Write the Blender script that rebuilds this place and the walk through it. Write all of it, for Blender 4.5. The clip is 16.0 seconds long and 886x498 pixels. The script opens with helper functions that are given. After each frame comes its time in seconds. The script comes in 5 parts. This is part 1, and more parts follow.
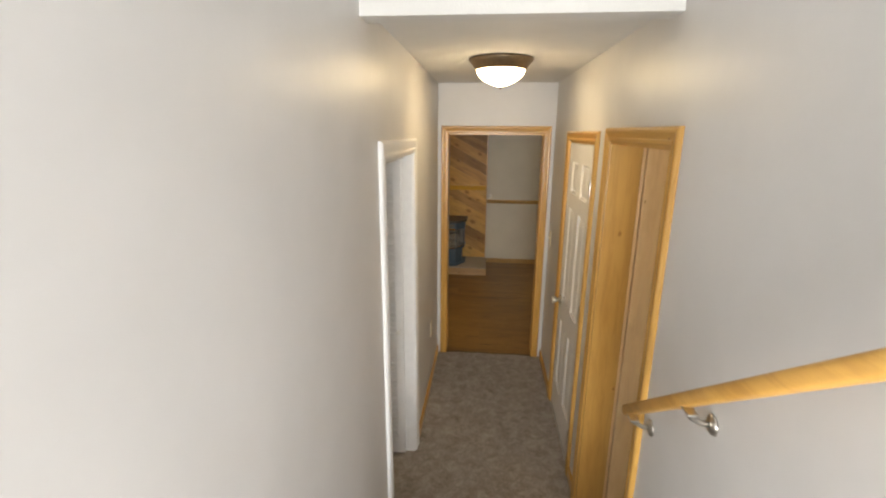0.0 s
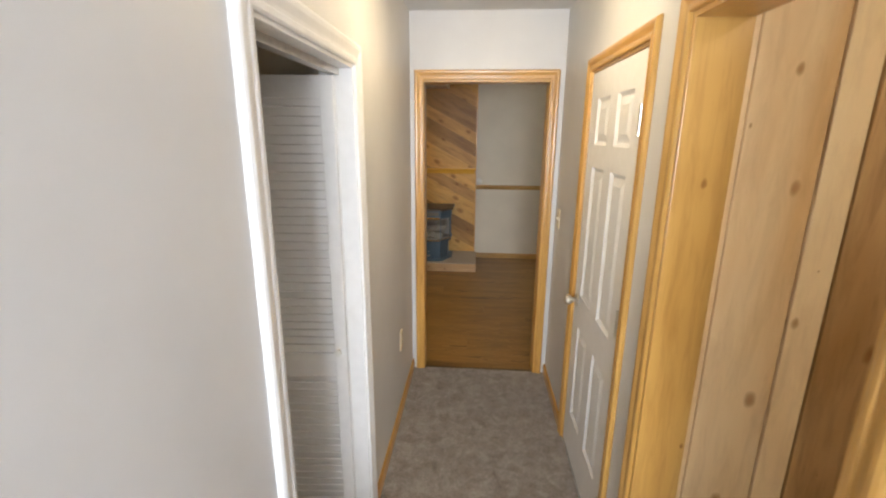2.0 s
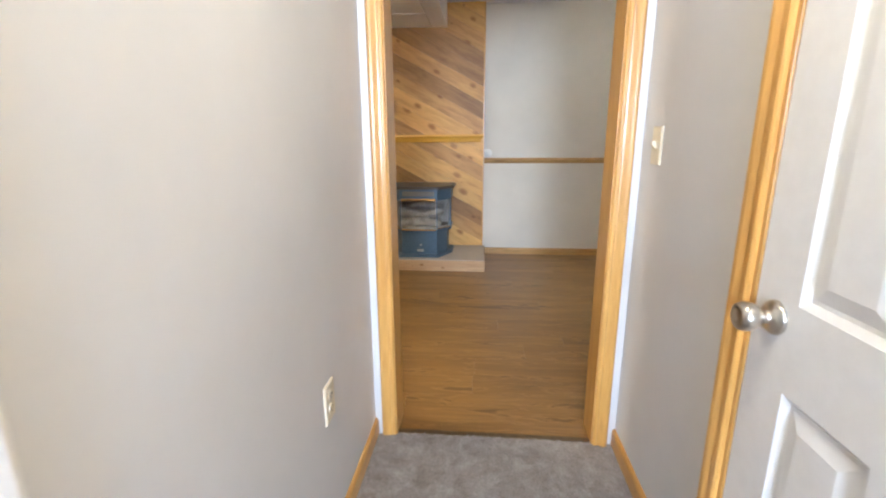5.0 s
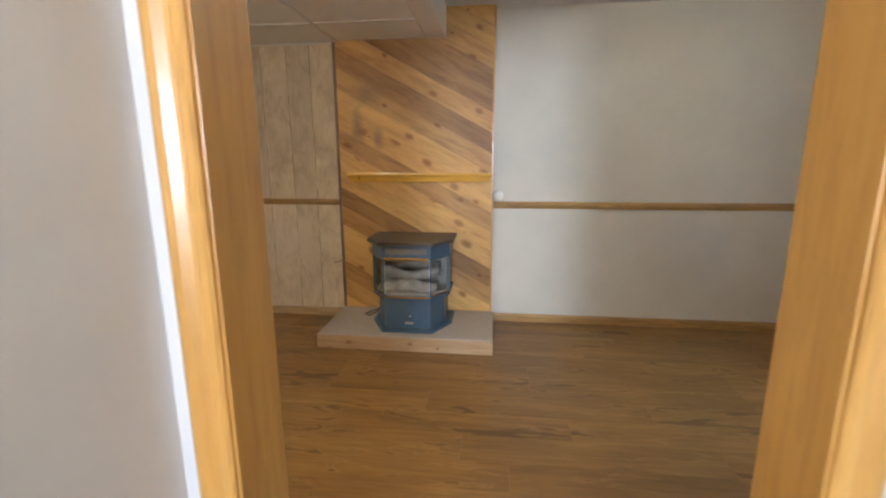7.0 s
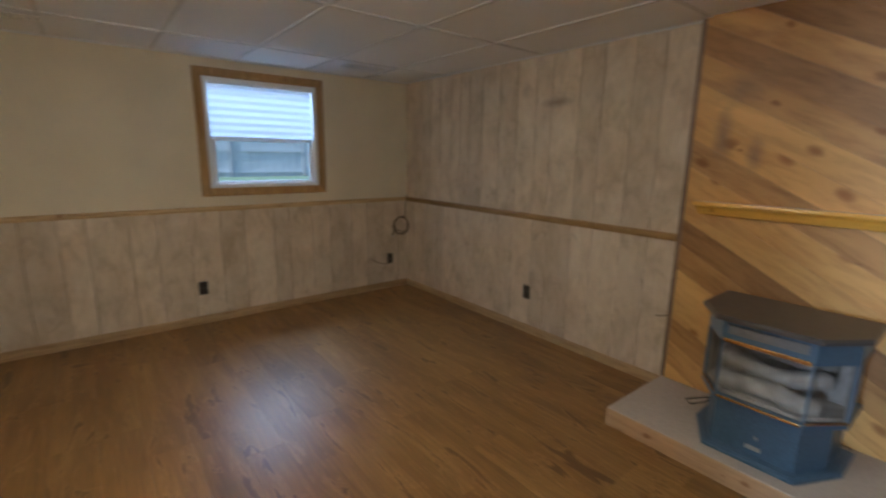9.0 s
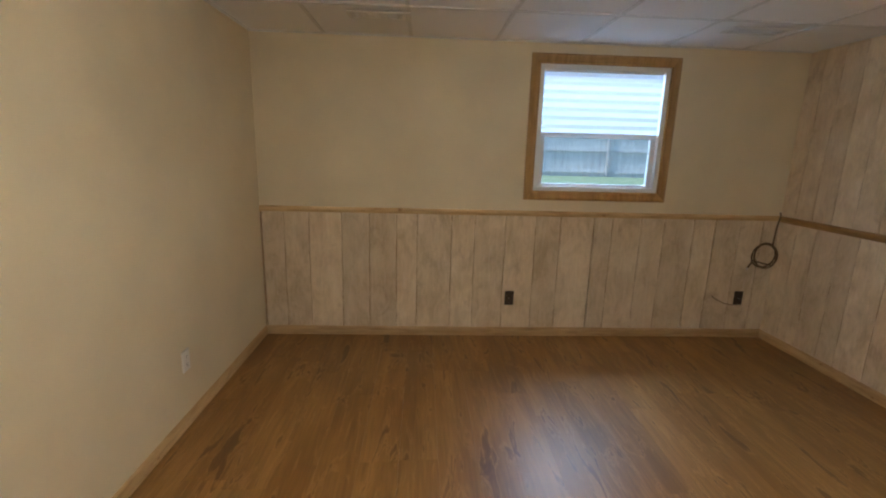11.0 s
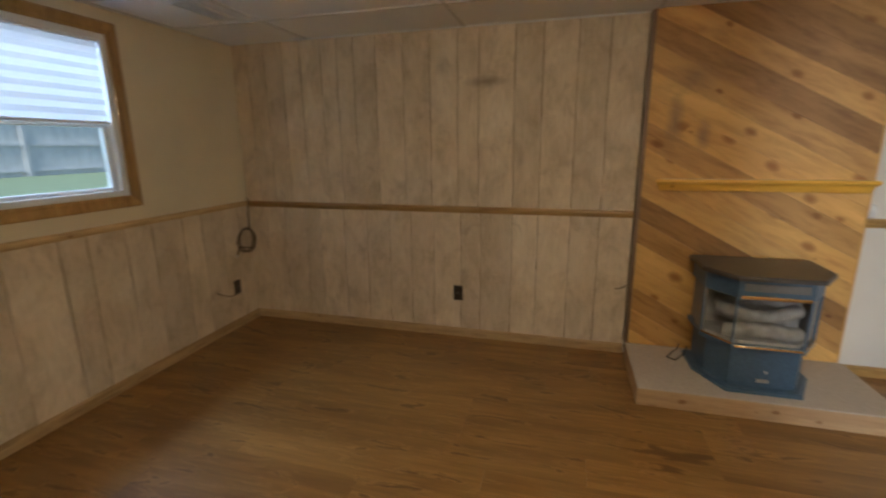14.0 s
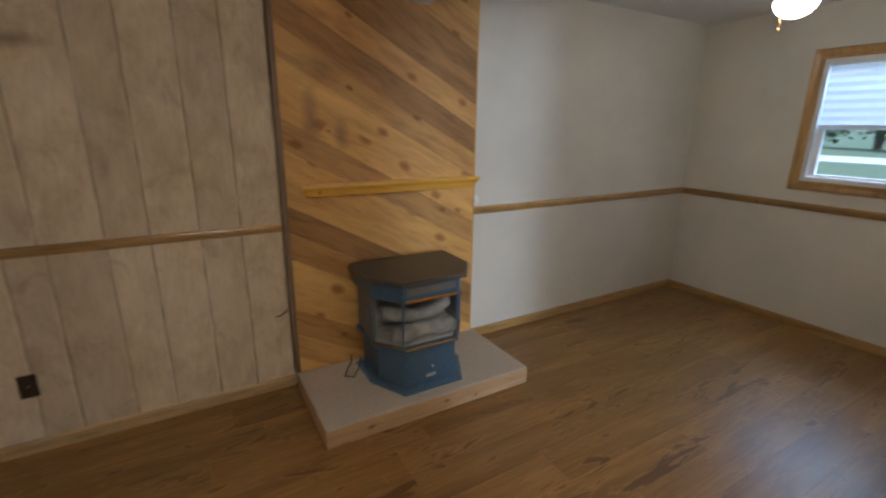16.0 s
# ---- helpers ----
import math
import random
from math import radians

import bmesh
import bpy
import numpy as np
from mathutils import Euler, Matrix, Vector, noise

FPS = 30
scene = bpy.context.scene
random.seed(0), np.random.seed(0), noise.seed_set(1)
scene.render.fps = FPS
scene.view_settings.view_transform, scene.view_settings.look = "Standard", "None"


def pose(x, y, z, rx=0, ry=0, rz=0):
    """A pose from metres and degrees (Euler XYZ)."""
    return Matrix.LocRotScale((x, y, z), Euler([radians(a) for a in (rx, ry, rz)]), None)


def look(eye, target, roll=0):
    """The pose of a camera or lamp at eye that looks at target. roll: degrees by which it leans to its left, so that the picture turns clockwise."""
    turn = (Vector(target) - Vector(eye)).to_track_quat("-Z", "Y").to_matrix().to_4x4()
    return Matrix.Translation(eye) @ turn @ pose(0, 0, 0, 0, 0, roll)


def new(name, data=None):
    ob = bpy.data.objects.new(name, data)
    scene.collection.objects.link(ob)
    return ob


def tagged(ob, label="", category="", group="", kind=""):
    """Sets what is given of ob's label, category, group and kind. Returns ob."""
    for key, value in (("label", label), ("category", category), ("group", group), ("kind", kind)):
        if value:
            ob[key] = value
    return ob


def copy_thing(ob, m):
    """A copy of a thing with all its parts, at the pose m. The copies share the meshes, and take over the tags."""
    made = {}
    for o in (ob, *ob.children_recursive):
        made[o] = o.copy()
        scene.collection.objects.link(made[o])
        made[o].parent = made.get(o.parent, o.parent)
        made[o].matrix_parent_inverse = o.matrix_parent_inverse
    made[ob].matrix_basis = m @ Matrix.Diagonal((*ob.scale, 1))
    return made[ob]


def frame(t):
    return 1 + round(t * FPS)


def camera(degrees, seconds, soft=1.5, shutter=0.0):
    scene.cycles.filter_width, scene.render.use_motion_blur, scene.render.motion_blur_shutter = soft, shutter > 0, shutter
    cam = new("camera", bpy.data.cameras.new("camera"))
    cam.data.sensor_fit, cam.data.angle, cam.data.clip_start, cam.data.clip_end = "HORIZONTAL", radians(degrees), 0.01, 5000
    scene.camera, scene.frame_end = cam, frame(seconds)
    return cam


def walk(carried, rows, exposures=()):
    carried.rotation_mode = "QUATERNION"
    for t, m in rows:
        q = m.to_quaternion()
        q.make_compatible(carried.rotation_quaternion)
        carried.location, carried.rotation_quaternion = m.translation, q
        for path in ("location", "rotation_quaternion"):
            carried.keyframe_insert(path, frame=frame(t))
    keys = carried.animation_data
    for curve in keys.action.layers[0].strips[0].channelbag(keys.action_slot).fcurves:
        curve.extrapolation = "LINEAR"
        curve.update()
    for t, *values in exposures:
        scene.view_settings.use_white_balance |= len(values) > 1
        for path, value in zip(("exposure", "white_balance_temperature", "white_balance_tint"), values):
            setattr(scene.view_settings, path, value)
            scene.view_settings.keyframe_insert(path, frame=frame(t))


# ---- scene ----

cam = camera(89.6, 16.0, 2.1, 0.4)
PATH = [
    (0, (-0.079, 0.354, 2.032), (-0.256, 2.28, 1.522), 0.4),
    (0.5, (-0.084, 0.576, 1.983), (-0.249, 2.504, 1.476), 0.3),
    (1, (-0.065, 0.803, 1.893), (-0.223, 2.731, 1.387), 0.3),
    (1.5, (-0.066, 1.021, 1.803), (-0.21, 2.95, 1.295), 0.3),
    (2, (-0.05, 1.223, 1.7), (-0.188, 3.153, 1.193), 0.4),
    (2.5, (-0.037, 1.442, 1.569), (-0.171, 3.373, 1.066), 0.3),
    (3, (-0.051, 1.681, 1.448), (-0.188, 3.613, 0.948), 0.5),
    (4.2, (-0.056, 2.25, 1.24), (-0.225, 4.185, 0.76), 0.0),
    (5.5, (-0.054, 2.842, 1.188), (-0.23, 4.779, 0.723), -0.6),
    (6, (0.005, 3.126, 1.275), (-0.196, 5.069, 0.848), -0.5),
    (6.5, (-0.026, 3.389, 1.336), (-0.226, 5.337, 0.927), -0.3),
    (7, (-0.022, 3.656, 1.359), (-0.252, 5.602, 0.958), -0.2),
    (7.5, (-0.017, 3.887, 1.406), (-0.386, 5.811, 1.004), -0.1),
    (8, (-0.062, 4.089, 1.424), (-0.785, 5.912, 1.032), 0.3),
    (8.5, (-0.073, 4.268, 1.476), (-1.196, 5.871, 1.064), 0.4),
    (9, (-0.093, 4.437, 1.47), (-1.626, 5.656, 1.066), 0.8),
    (9.5, (-0.245, 4.486, 1.508), (-2.038, 5.265, 1.083), 1.8),
    (10.75, (-0.81, 4.43, 1.47), (-2.76, 4.5, 1.04), 1.6),
    (12, (-1.365, 4.364, 1.431), (-3.21, 5.011, 1.006), 1.0),
    (12.5, (-1.528, 4.294, 1.42), (-3.154, 5.378, 0.996), 0.7),
    (13, (-1.573, 4.246, 1.383), (-2.901, 5.683, 0.971), 0.0),
    (13.5, (-1.621, 4.166, 1.395), (-2.58, 5.871, 0.98), -0.4),
    (14, (-1.752, 4.083, 1.46), (-2.267, 5.963, 1.008), -0.55),
    (14.5, (-1.815, 4.11, 1.49), (-1.9, 6.045, 1.0), -0.7),
    (15, (-1.798, 4.279, 1.478), (-1.508, 6.193, 0.977), -0.2),
    (15.5, (-1.765, 4.476, 1.505), (-1.127, 6.299, 0.986), -0.1),
    (16, (-1.752, 4.69, 1.565), (-0.784, 6.353, 1.032), 0.7),
]
EXPOSURES = [
    (0, 0.0, 7000, 10), (0.5, 0.15, 6750, 10), (1.5, 0.4, 6500, 10), (2.0, 0.58, 6250, 10), (3.0, 1.08, 5550, 10), (5.5, 1.6, 5100, 10), (6.0, 1.6, 4950, 10), (6.5, 1.55, 5050, 10), (7.0, 1.4, 5350, 10), (7.5, 1.15, 5400, 10),
    (8.0, 0.9, 5000, 10), (8.5, 0.85, 4850, 10), (9.0, 0.95, 4950, 10), (9.5, 1.15, 5050, 10), (12.0, 1.3, 5350, 10), (13.0, 1.1, 5200, 10), (14.0, 0.95, 5750, 10), (14.5, 0.85, 5750, 10), (15.0, 0.8, 5350, 10), (16, 0.83, 5150, 10),
]
walk(cam, [(t, look(eye, target, roll)) for t, eye, target, roll in PATH], EXPOSURES)

# ---- world, sun and lamps ----
world = bpy.data.worlds.new("overcast_sky")
scene.world = world
world.use_nodes = True
wn = world.node_tree.nodes
sky = wn.new("ShaderNodeTexSky")
sky.sky_type, sky.sun_disc, sky.sun_elevation, sky.sun_rotation = "NISHITA", False, radians(61), radians(168)
wn["Background"].inputs["Strength"].default_value = 0.15
world.node_tree.links.new(sky.outputs["Color"], wn["Background"].inputs["Color"])


def lamp(name, kind, m, watts, colour, **more):
    data = bpy.data.lights.new(name, kind)
    data.energy, data.color = watts, colour
    for key, value in more.items():
        if key == "size":
            data.size = value
        elif key == "size_y":
            data.shape, data.size_y = "RECTANGLE", value
        elif key == "angle":
            data.angle = value
        elif key == "radius":
            data.shadow_soft_size = value
    ob = new(name, data)
    ob.matrix_world = m
    return ob


lamp("sun", "SUN", look((0, 0, 30), (-3, 14, 4)), 3.5, (1.0, 0.96, 0.9), angle=radians(6))
# daylight that falls down the stairs through the front entry, behind the walk
lamp("entry_daylight", "AREA", look((0, -1.35, 1.55), (-0.12, 3.6, 0.5)), 90, (0.93, 0.97, 1.0), size=0.85, size_y=1.05)
# sky light in the upper half of each window, behind the pleated shade
lamp("window_daylight_west", "AREA", look((-4.43, 5.765, 1.86), (0, 5.765, 1.6)), 0.85, (0.72, 0.82, 1.0), size=0.9, size_y=0.44)
lamp("window_daylight_east", "AREA", look((2.54, 5.83, 1.85), (0, 5.83, 1.6)), 0.85, (0.72, 0.82, 1.0), size=0.9, size_y=0.44)

# open sky above each window well, shining in over the lower sash
lamp("west_sky", "AREA", look((-5.9, 5.765, 3.0), (-3.6, 5.765, 0.6)), 80, (0.66, 0.84, 1.0), size=1.8, size_y=1.2)
lamp("east_sky", "AREA", look((4.0, 5.865, 3.0), (1.7, 5.865, 0.6)), 80, (0.66, 0.84, 1.0), size=1.8, size_y=1.2)


# ---- materials ----
def material(name):
    m = bpy.data.materials.new(name)
    m.use_nodes = True
    return m, m.node_tree.nodes, m.node_tree.links, m.node_tree.nodes["Principled BSDF"]


def ramp(n, stops):
    r = n.new("ShaderNodeValToRGB")
    while len(r.color_ramp.elements) < len(stops):
        r.color_ramp.elements.new(0.5)
    for e, (p, c) in zip(r.color_ramp.elements, stops):
        e.position, e.color = p, (*c, 1)
    return r


def coords(n, l, scale, jitter=True):
    """Object coordinates scaled per axis, shifted by the object's own random number."""
    tc = n.new("ShaderNodeTexCoord")
    mp = n.new("ShaderNodeMapping")
    mp.inputs["Scale"].default_value = scale
    l.new(tc.outputs["Object"], mp.inputs["Vector"])
    if not jitter:
        return mp.outputs["Vector"]
    oi = n.new("ShaderNodeObjectInfo")
    mul = n.new("ShaderNodeVectorMath")
    mul.operation = "SCALE"
    mul.inputs[0].default_value = (31.0, 57.0, 83.0)
    l.new(oi.outputs["Random"], mul.inputs["Scale"])
    add = n.new("ShaderNodeVectorMath")
    l.new(mp.outputs["Vector"], add.inputs[0])
    l.new(mul.outputs["Vector"], add.inputs[1])
    return add.outputs["Vector"]


def noise_tex(n, l, vec, scale, detail=4.0, rough=0.55, distort=0.0):
    t = n.new("ShaderNodeTexNoise")
    t.inputs["Scale"].default_value, t.inputs["Detail"].default_value = scale, detail
    t.inputs["Roughness"].default_value, t.inputs["Distortion"].default_value = rough, distort
    l.new(vec, t.inputs["Vector"])
    return t.outputs["Fac"]


def blend(n, l, fac, a, b, mode="MIX"):
    m = n.new("ShaderNodeMix")
    m.data_type, m.blend_type = "RGBA", mode
    for value, slot in ((fac, 0), (a, 6), (b, 7)):
        if isinstance(value, (int, float)):
            m.inputs[slot].default_value = value
        elif isinstance(value, tuple):
            m.inputs[slot].default_value = (*value, 1)
        else:
            l.new(value, m.inputs[slot])
    return m.outputs[2]


def bump(n, l, p, height, strength, distance):
    b = n.new("ShaderNodeBump")
    b.inputs["Strength"].default_value, b.inputs["Distance"].default_value = strength, distance
    l.new(height, b.inputs["Height"])
    l.new(b.outputs["Normal"], p.inputs["Normal"])


def paint(name, colour, rough=0.6, texture=0.09, scuff=0.05):
    """Rolled wall paint: faint orange-peel relief and broad uneven patches."""
    m, n, l, p = material(name)
    v = coords(n, l, (1, 1, 1), False)
    big = noise_tex(n, l, v, 1.6, 5.0)
    dark = tuple(c * (1 - scuff * 2.2) for c in colour)
    light = tuple(min(1, c * (1 + scuff * 0.6)) for c in colour)
    r = ramp(n, [(0.3, dark), (0.7, light)])
    l.new(big, r.inputs["Fac"])
    l.new(r.outputs["Color"], p.inputs["Base Color"])
    p.inputs["Roughness"].default_value = rough
    bump(n, l, p, noise_tex(n, l, v, 170, 3.0), texture, 0.002)
    return m


def fade(n, l, value, k):
    m = n.new("ShaderNodeMath")
    m.operation = "MULTIPLY"
    l.new(value, m.inputs[0])
    m.inputs[1].default_value = k
    return m.outputs[0]


def wood(name, light, dark, axis=2, rough=0.45, knots=0.0, coat=0.0, stretch=11.0, vary=0.25, knot_scale=4.0, grain=0.45, streaks=0.0):
    """Sawn board: grain drawn out along one axis, ring bands, knots, and a shift of tone from piece to piece."""
    m, n, l, p = material(name)
    sc = [stretch, stretch, stretch]
    sc[axis] = 0.9
    v = coords(n, l, tuple(sc))
    fine = noise_tex(n, l, v, 4.5, 7.0, 0.65, 0.4)
    broad = noise_tex(n, l, v, 0.55, 3.0, 0.5, 1.4)
    r1 = ramp(n, [(0.3, dark), (0.48, tuple((a + b) / 2 for a, b in zip(light, dark))), (0.7, light)])
    l.new(broad, r1.inputs["Fac"])
    r2 = ramp(n, [(0.33, tuple(c * 0.6 for c in dark)), (0.55, (1, 1, 1))])
    l.new(fine, r2.inputs["Fac"])
    col = blend(n, l, grain, r1.outputs["Color"], r2.outputs["Color"], "MULTIPLY")
    if streaks:
        ss = [20.0, 20.0, 20.0]
        ss[axis] = 1.9
        sr = ramp(n, [(0.55, (0, 0, 0)), (0.68, (1, 1, 1))])
        l.new(noise_tex(n, l, coords(n, l, tuple(ss)), 1.0, 3.0, 0.6, 0.8), sr.inputs["Fac"])
        col = blend(n, l, fade(n, l, sr.outputs["Color"], streaks), col, tuple(c * k for c, k in zip(dark, (0.5, 0.44, 0.4))))
        p.inputs["Specular IOR Level"].default_value = 0.36
    if knots:
        tc = n.new("ShaderNodeTexCoord")
        sep = n.new("ShaderNodeSeparateXYZ")
        l.new(tc.outputs["Object"], sep.inputs[0])
        other = [i for i in range(3) if i != axis]
        add = n.new("ShaderNodeMath")
        l.new(sep.outputs[other[0]], add.inputs[0])
        l.new(sep.outputs[other[1]], add.inputs[1])
        shift = n.new("ShaderNodeObjectInfo")
        along = n.new("ShaderNodeMath")
        along.operation = "MULTIPLY_ADD"
        l.new(shift.outputs["Random"], along.inputs[0])
        along.inputs[1].default_value = 41.0
        l.new(sep.outputs[axis], along.inputs[2])
        squeeze = n.new("ShaderNodeMath")
        squeeze.operation = "MULTIPLY"
        l.new(along.outputs[0], squeeze.inputs[0])
        squeeze.inputs[1].default_value = 0.62
        flat = n.new("ShaderNodeCombineXYZ")
        l.new(squeeze.outputs[0], flat.inputs[0])
        l.new(add.outputs[0], flat.inputs[1])
        warp = n.new("ShaderNodeTexNoise")
        warp.inputs["Scale"].default_value = 30.0
        l.new(flat.outputs[0], warp.inputs["Vector"])
        wm = blend(n, l, 0.012, flat.outputs[0], warp.outputs["Color"])
        vo = n.new("ShaderNodeTexVoronoi")
        vo.voronoi_dimensions = "2D"
        vo.inputs["Scale"].default_value = knot_scale
        l.new(wm, vo.inputs["Vector"])
        knots *= knot_scale * 0.14
        kr = ramp(n, [(0.0, (0.05, 0.05, 0.05)), (0.04 * knots, (0.22, 0.22, 0.22)), (0.065 * knots, (0.6, 0.6, 0.6)), (0.085 * knots, (1, 1, 1))])
        tint = n.new("ShaderNodeSeparateColor")
        l.new(vo.outputs["Color"], tint.inputs[0])
        size = n.new("ShaderNodeMath")
        size.operation = "MULTIPLY_ADD"
        l.new(tint.outputs[0], size.inputs[0])
        size.inputs[1].default_value, size.inputs[2].default_value = 1.15, 0.12
        ratio = n.new("ShaderNodeMath")
        ratio.operation = "DIVIDE"
        l.new(vo.outputs["Distance"], ratio.inputs[0])
        l.new(size.outputs[0], ratio.inputs[1])
        l.new(ratio.outputs[0], kr.inputs["Fac"])
        col = blend(n, l, kr.outputs["Color"], tuple(c * k for c, k in zip(dark, (0.55, 0.42, 0.3))), col)
    oi = n.new("ShaderNodeObjectInfo")
    tone = ramp(n, [(0.0, (1 - vary,) * 3), (1.0, (1 + vary * 0.5,) * 3)])
    l.new(oi.outputs["Random"], tone.inputs["Fac"])
    col = blend(n, l, 1.0, col, tone.outputs["Color"], "MULTIPLY")
    l.new(col, p.inputs["Base Color"])
    p.inputs["Roughness"].default_value = rough
    p.inputs["Coat Weight"].default_value = coat
    p.inputs["Coat Roughness"].default_value = 0.18
    bump(n, l, p, fine, 0.25, 0.002)
    return m


def plain(name, colour, rough=0.4, metal=0.0, grain=40.0, spread=0.12, relief=0.08):
    m, n, l, p = material(name)
    v = coords(n, l, (1, 1, 1))
    f = noise_tex(n, l, v, grain, 5.0, 0.6)
    r = ramp(n, [(0.3, tuple(c * (1 - spread) for c in colour)), (0.7, tuple(min(1, c * (1 + spread)) for c in colour))])
    l.new(f, r.inputs["Fac"])
    l.new(r.outputs["Color"], p.inputs["Base Color"])
    p.inputs["Roughness"].default_value, p.inputs["Metallic"].default_value = rough, metal
    if relief:
        bump(n, l, p, f, relief, 0.002)
    return m


def thin_glass(name, tint):
    m, n, l, p = material(name)
    tr = n.new("ShaderNodeBsdfTransparent")
    tr.inputs["Color"].default_value = (*tint, 1)
    gl = n.new("ShaderNodeBsdfGlossy")
    gl.inputs["Roughness"].default_value = 0.03
    lw = n.new("ShaderNodeLayerWeight")
    lw.inputs["Blend"].default_value = 0.5
    pw = n.new("ShaderNodeMath")
    pw.operation = "POWER"
    l.new(lw.outputs["Facing"], pw.inputs[0])
    pw.inputs[1].default_value = 4.0
    fr = n.new("ShaderNodeMath")
    fr.operation = "MULTIPLY_ADD"
    l.new(pw.outputs[0], fr.inputs[0])
    fr.inputs[1].default_value, fr.inputs[2].default_value = 0.6, 0.03
    mx = n.new("ShaderNodeMixShader")
    l.new(fr.outputs[0], mx.inputs["Fac"])
    l.new(tr.outputs["BSDF"], mx.inputs[1])
    l.new(gl.outputs["BSDF"], mx.inputs[2])
    l.new(mx.outputs["Shader"], n["Material Output"].inputs["Surface"])
    return m


def glowing(name, colour, strength):
    m, n, l, p = material(name)
    p.inputs["Base Color"].default_value = (0.85, 0.82, 0.75, 1)
    p.inputs["Emission Color"].default_value = (*colour, 1)
    p.inputs["Emission Strength"].default_value = strength
    p.inputs["Roughness"].default_value = 0.3
    return m


GREY_PAINT = paint("grey_wall_paint", (0.66, 0.65, 0.645), 0.42)
CREAM_PAINT = paint("cream_wall_paint", (0.75, 0.655, 0.455), 0.6)
OFFWHITE_PAINT = paint("offwhite_wall_paint", (0.71, 0.665, 0.575), 0.55)
BEIGE_PAINT = paint("beige_closet_paint", (0.72, 0.65, 0.54), 0.7, 0.2, 0.08)
CEILING_PAINT = paint("ceiling_plaster", (0.74, 0.73, 0.71), 0.8, 0.9)
WHITE_GLOSS = plain("white_gloss_paint", (0.80, 0.79, 0.78), 0.32, 0, 25, 0.03, 0.04)
PINE_X = wood("varnished_pine_along_x", (0.65, 0.375, 0.10), (0.50, 0.26, 0.055), 0, 0.34, 0.7, 0.25, 9.0, 0.12, 2.5, 0.25)
PINE_Y = wood("varnished_pine_along_y", (0.65, 0.375, 0.10), (0.50, 0.26, 0.055), 1, 0.34, 0.7, 0.25, 9.0, 0.12, 2.5, 0.25)
PINE_Z = wood("varnished_pine_along_z", (0.65, 0.375, 0.10), (0.50, 0.26, 0.055), 2, 0.34, 0.9, 0.25, 9.0, 0.12, 2.5, 0.25)
RAW_PINE = wood("knotty_pine_board", (0.92, 0.745, 0.48), (0.72, 0.47, 0.225), 2, 0.5, 1.35, 0.1, 5.0, 0.16, 4.4, 0.2, 0.12)
BROWN_BOARD = wood("streaky_heartwood_board", (0.70, 0.47, 0.23), (0.36, 0.19, 0.065), 2, 0.5, 1.6, 0.1, 5.0, 0.15, 3.4, 0.3, 0.35)
# the surround mixes pale sapwood, amber and brown heartwood boards
SAP_PINE = wood("pale_sapwood_pine", (0.86, 0.52, 0.155), (0.64, 0.345, 0.085), 0, 0.5, 2.5, 0.0, 6.0, 0.16, 5.5, 0.35)
AMBER_PINE = wood("amber_pine", (0.66, 0.375, 0.11), (0.47, 0.24, 0.06), 0, 0.5, 2.0, 0.0, 6.0, 0.14, 4.5, 0.4)
HEART_PINE = wood("brown_heartwood_pine", (0.44, 0.23, 0.066), (0.275, 0.132, 0.034), 0, 0.5, 1.0, 0.0, 5.0, 0.12, 3.5, 0.4)
HEARTH_PINE = wood("hearth_pine_edge", (0.58, 0.40, 0.22), (0.46, 0.29, 0.14), 0, 0.5, 2.0, 0.1, 9.0, 0.1, 7.0, 0.3)
TRIM_X = wood("panel_trim_along_x", (0.49, 0.305, 0.105), (0.33, 0.185, 0.05), 0, 0.4, 0.7, 0.2)
TRIM_Y = wood("panel_trim_along_y", (0.49, 0.305, 0.105), (0.33, 0.185, 0.05), 1, 0.4, 0.7, 0.2)
BASE_X = wood("pale_baseboard_along_x", (0.64, 0.45, 0.22), (0.48, 0.31, 0.13), 0, 0.5, 0.9, 0.1)
BASE_Y = wood("pale_baseboard_along_y", (0.64, 0.45, 0.22), (0.48, 0.31, 0.13), 1, 0.5, 0.9, 0.1)
WINDOW_TRIM = wood("window_casing_oak", (0.52, 0.32, 0.105), (0.42, 0.24, 0.07), 2, 0.4, 0.4, 0.2)


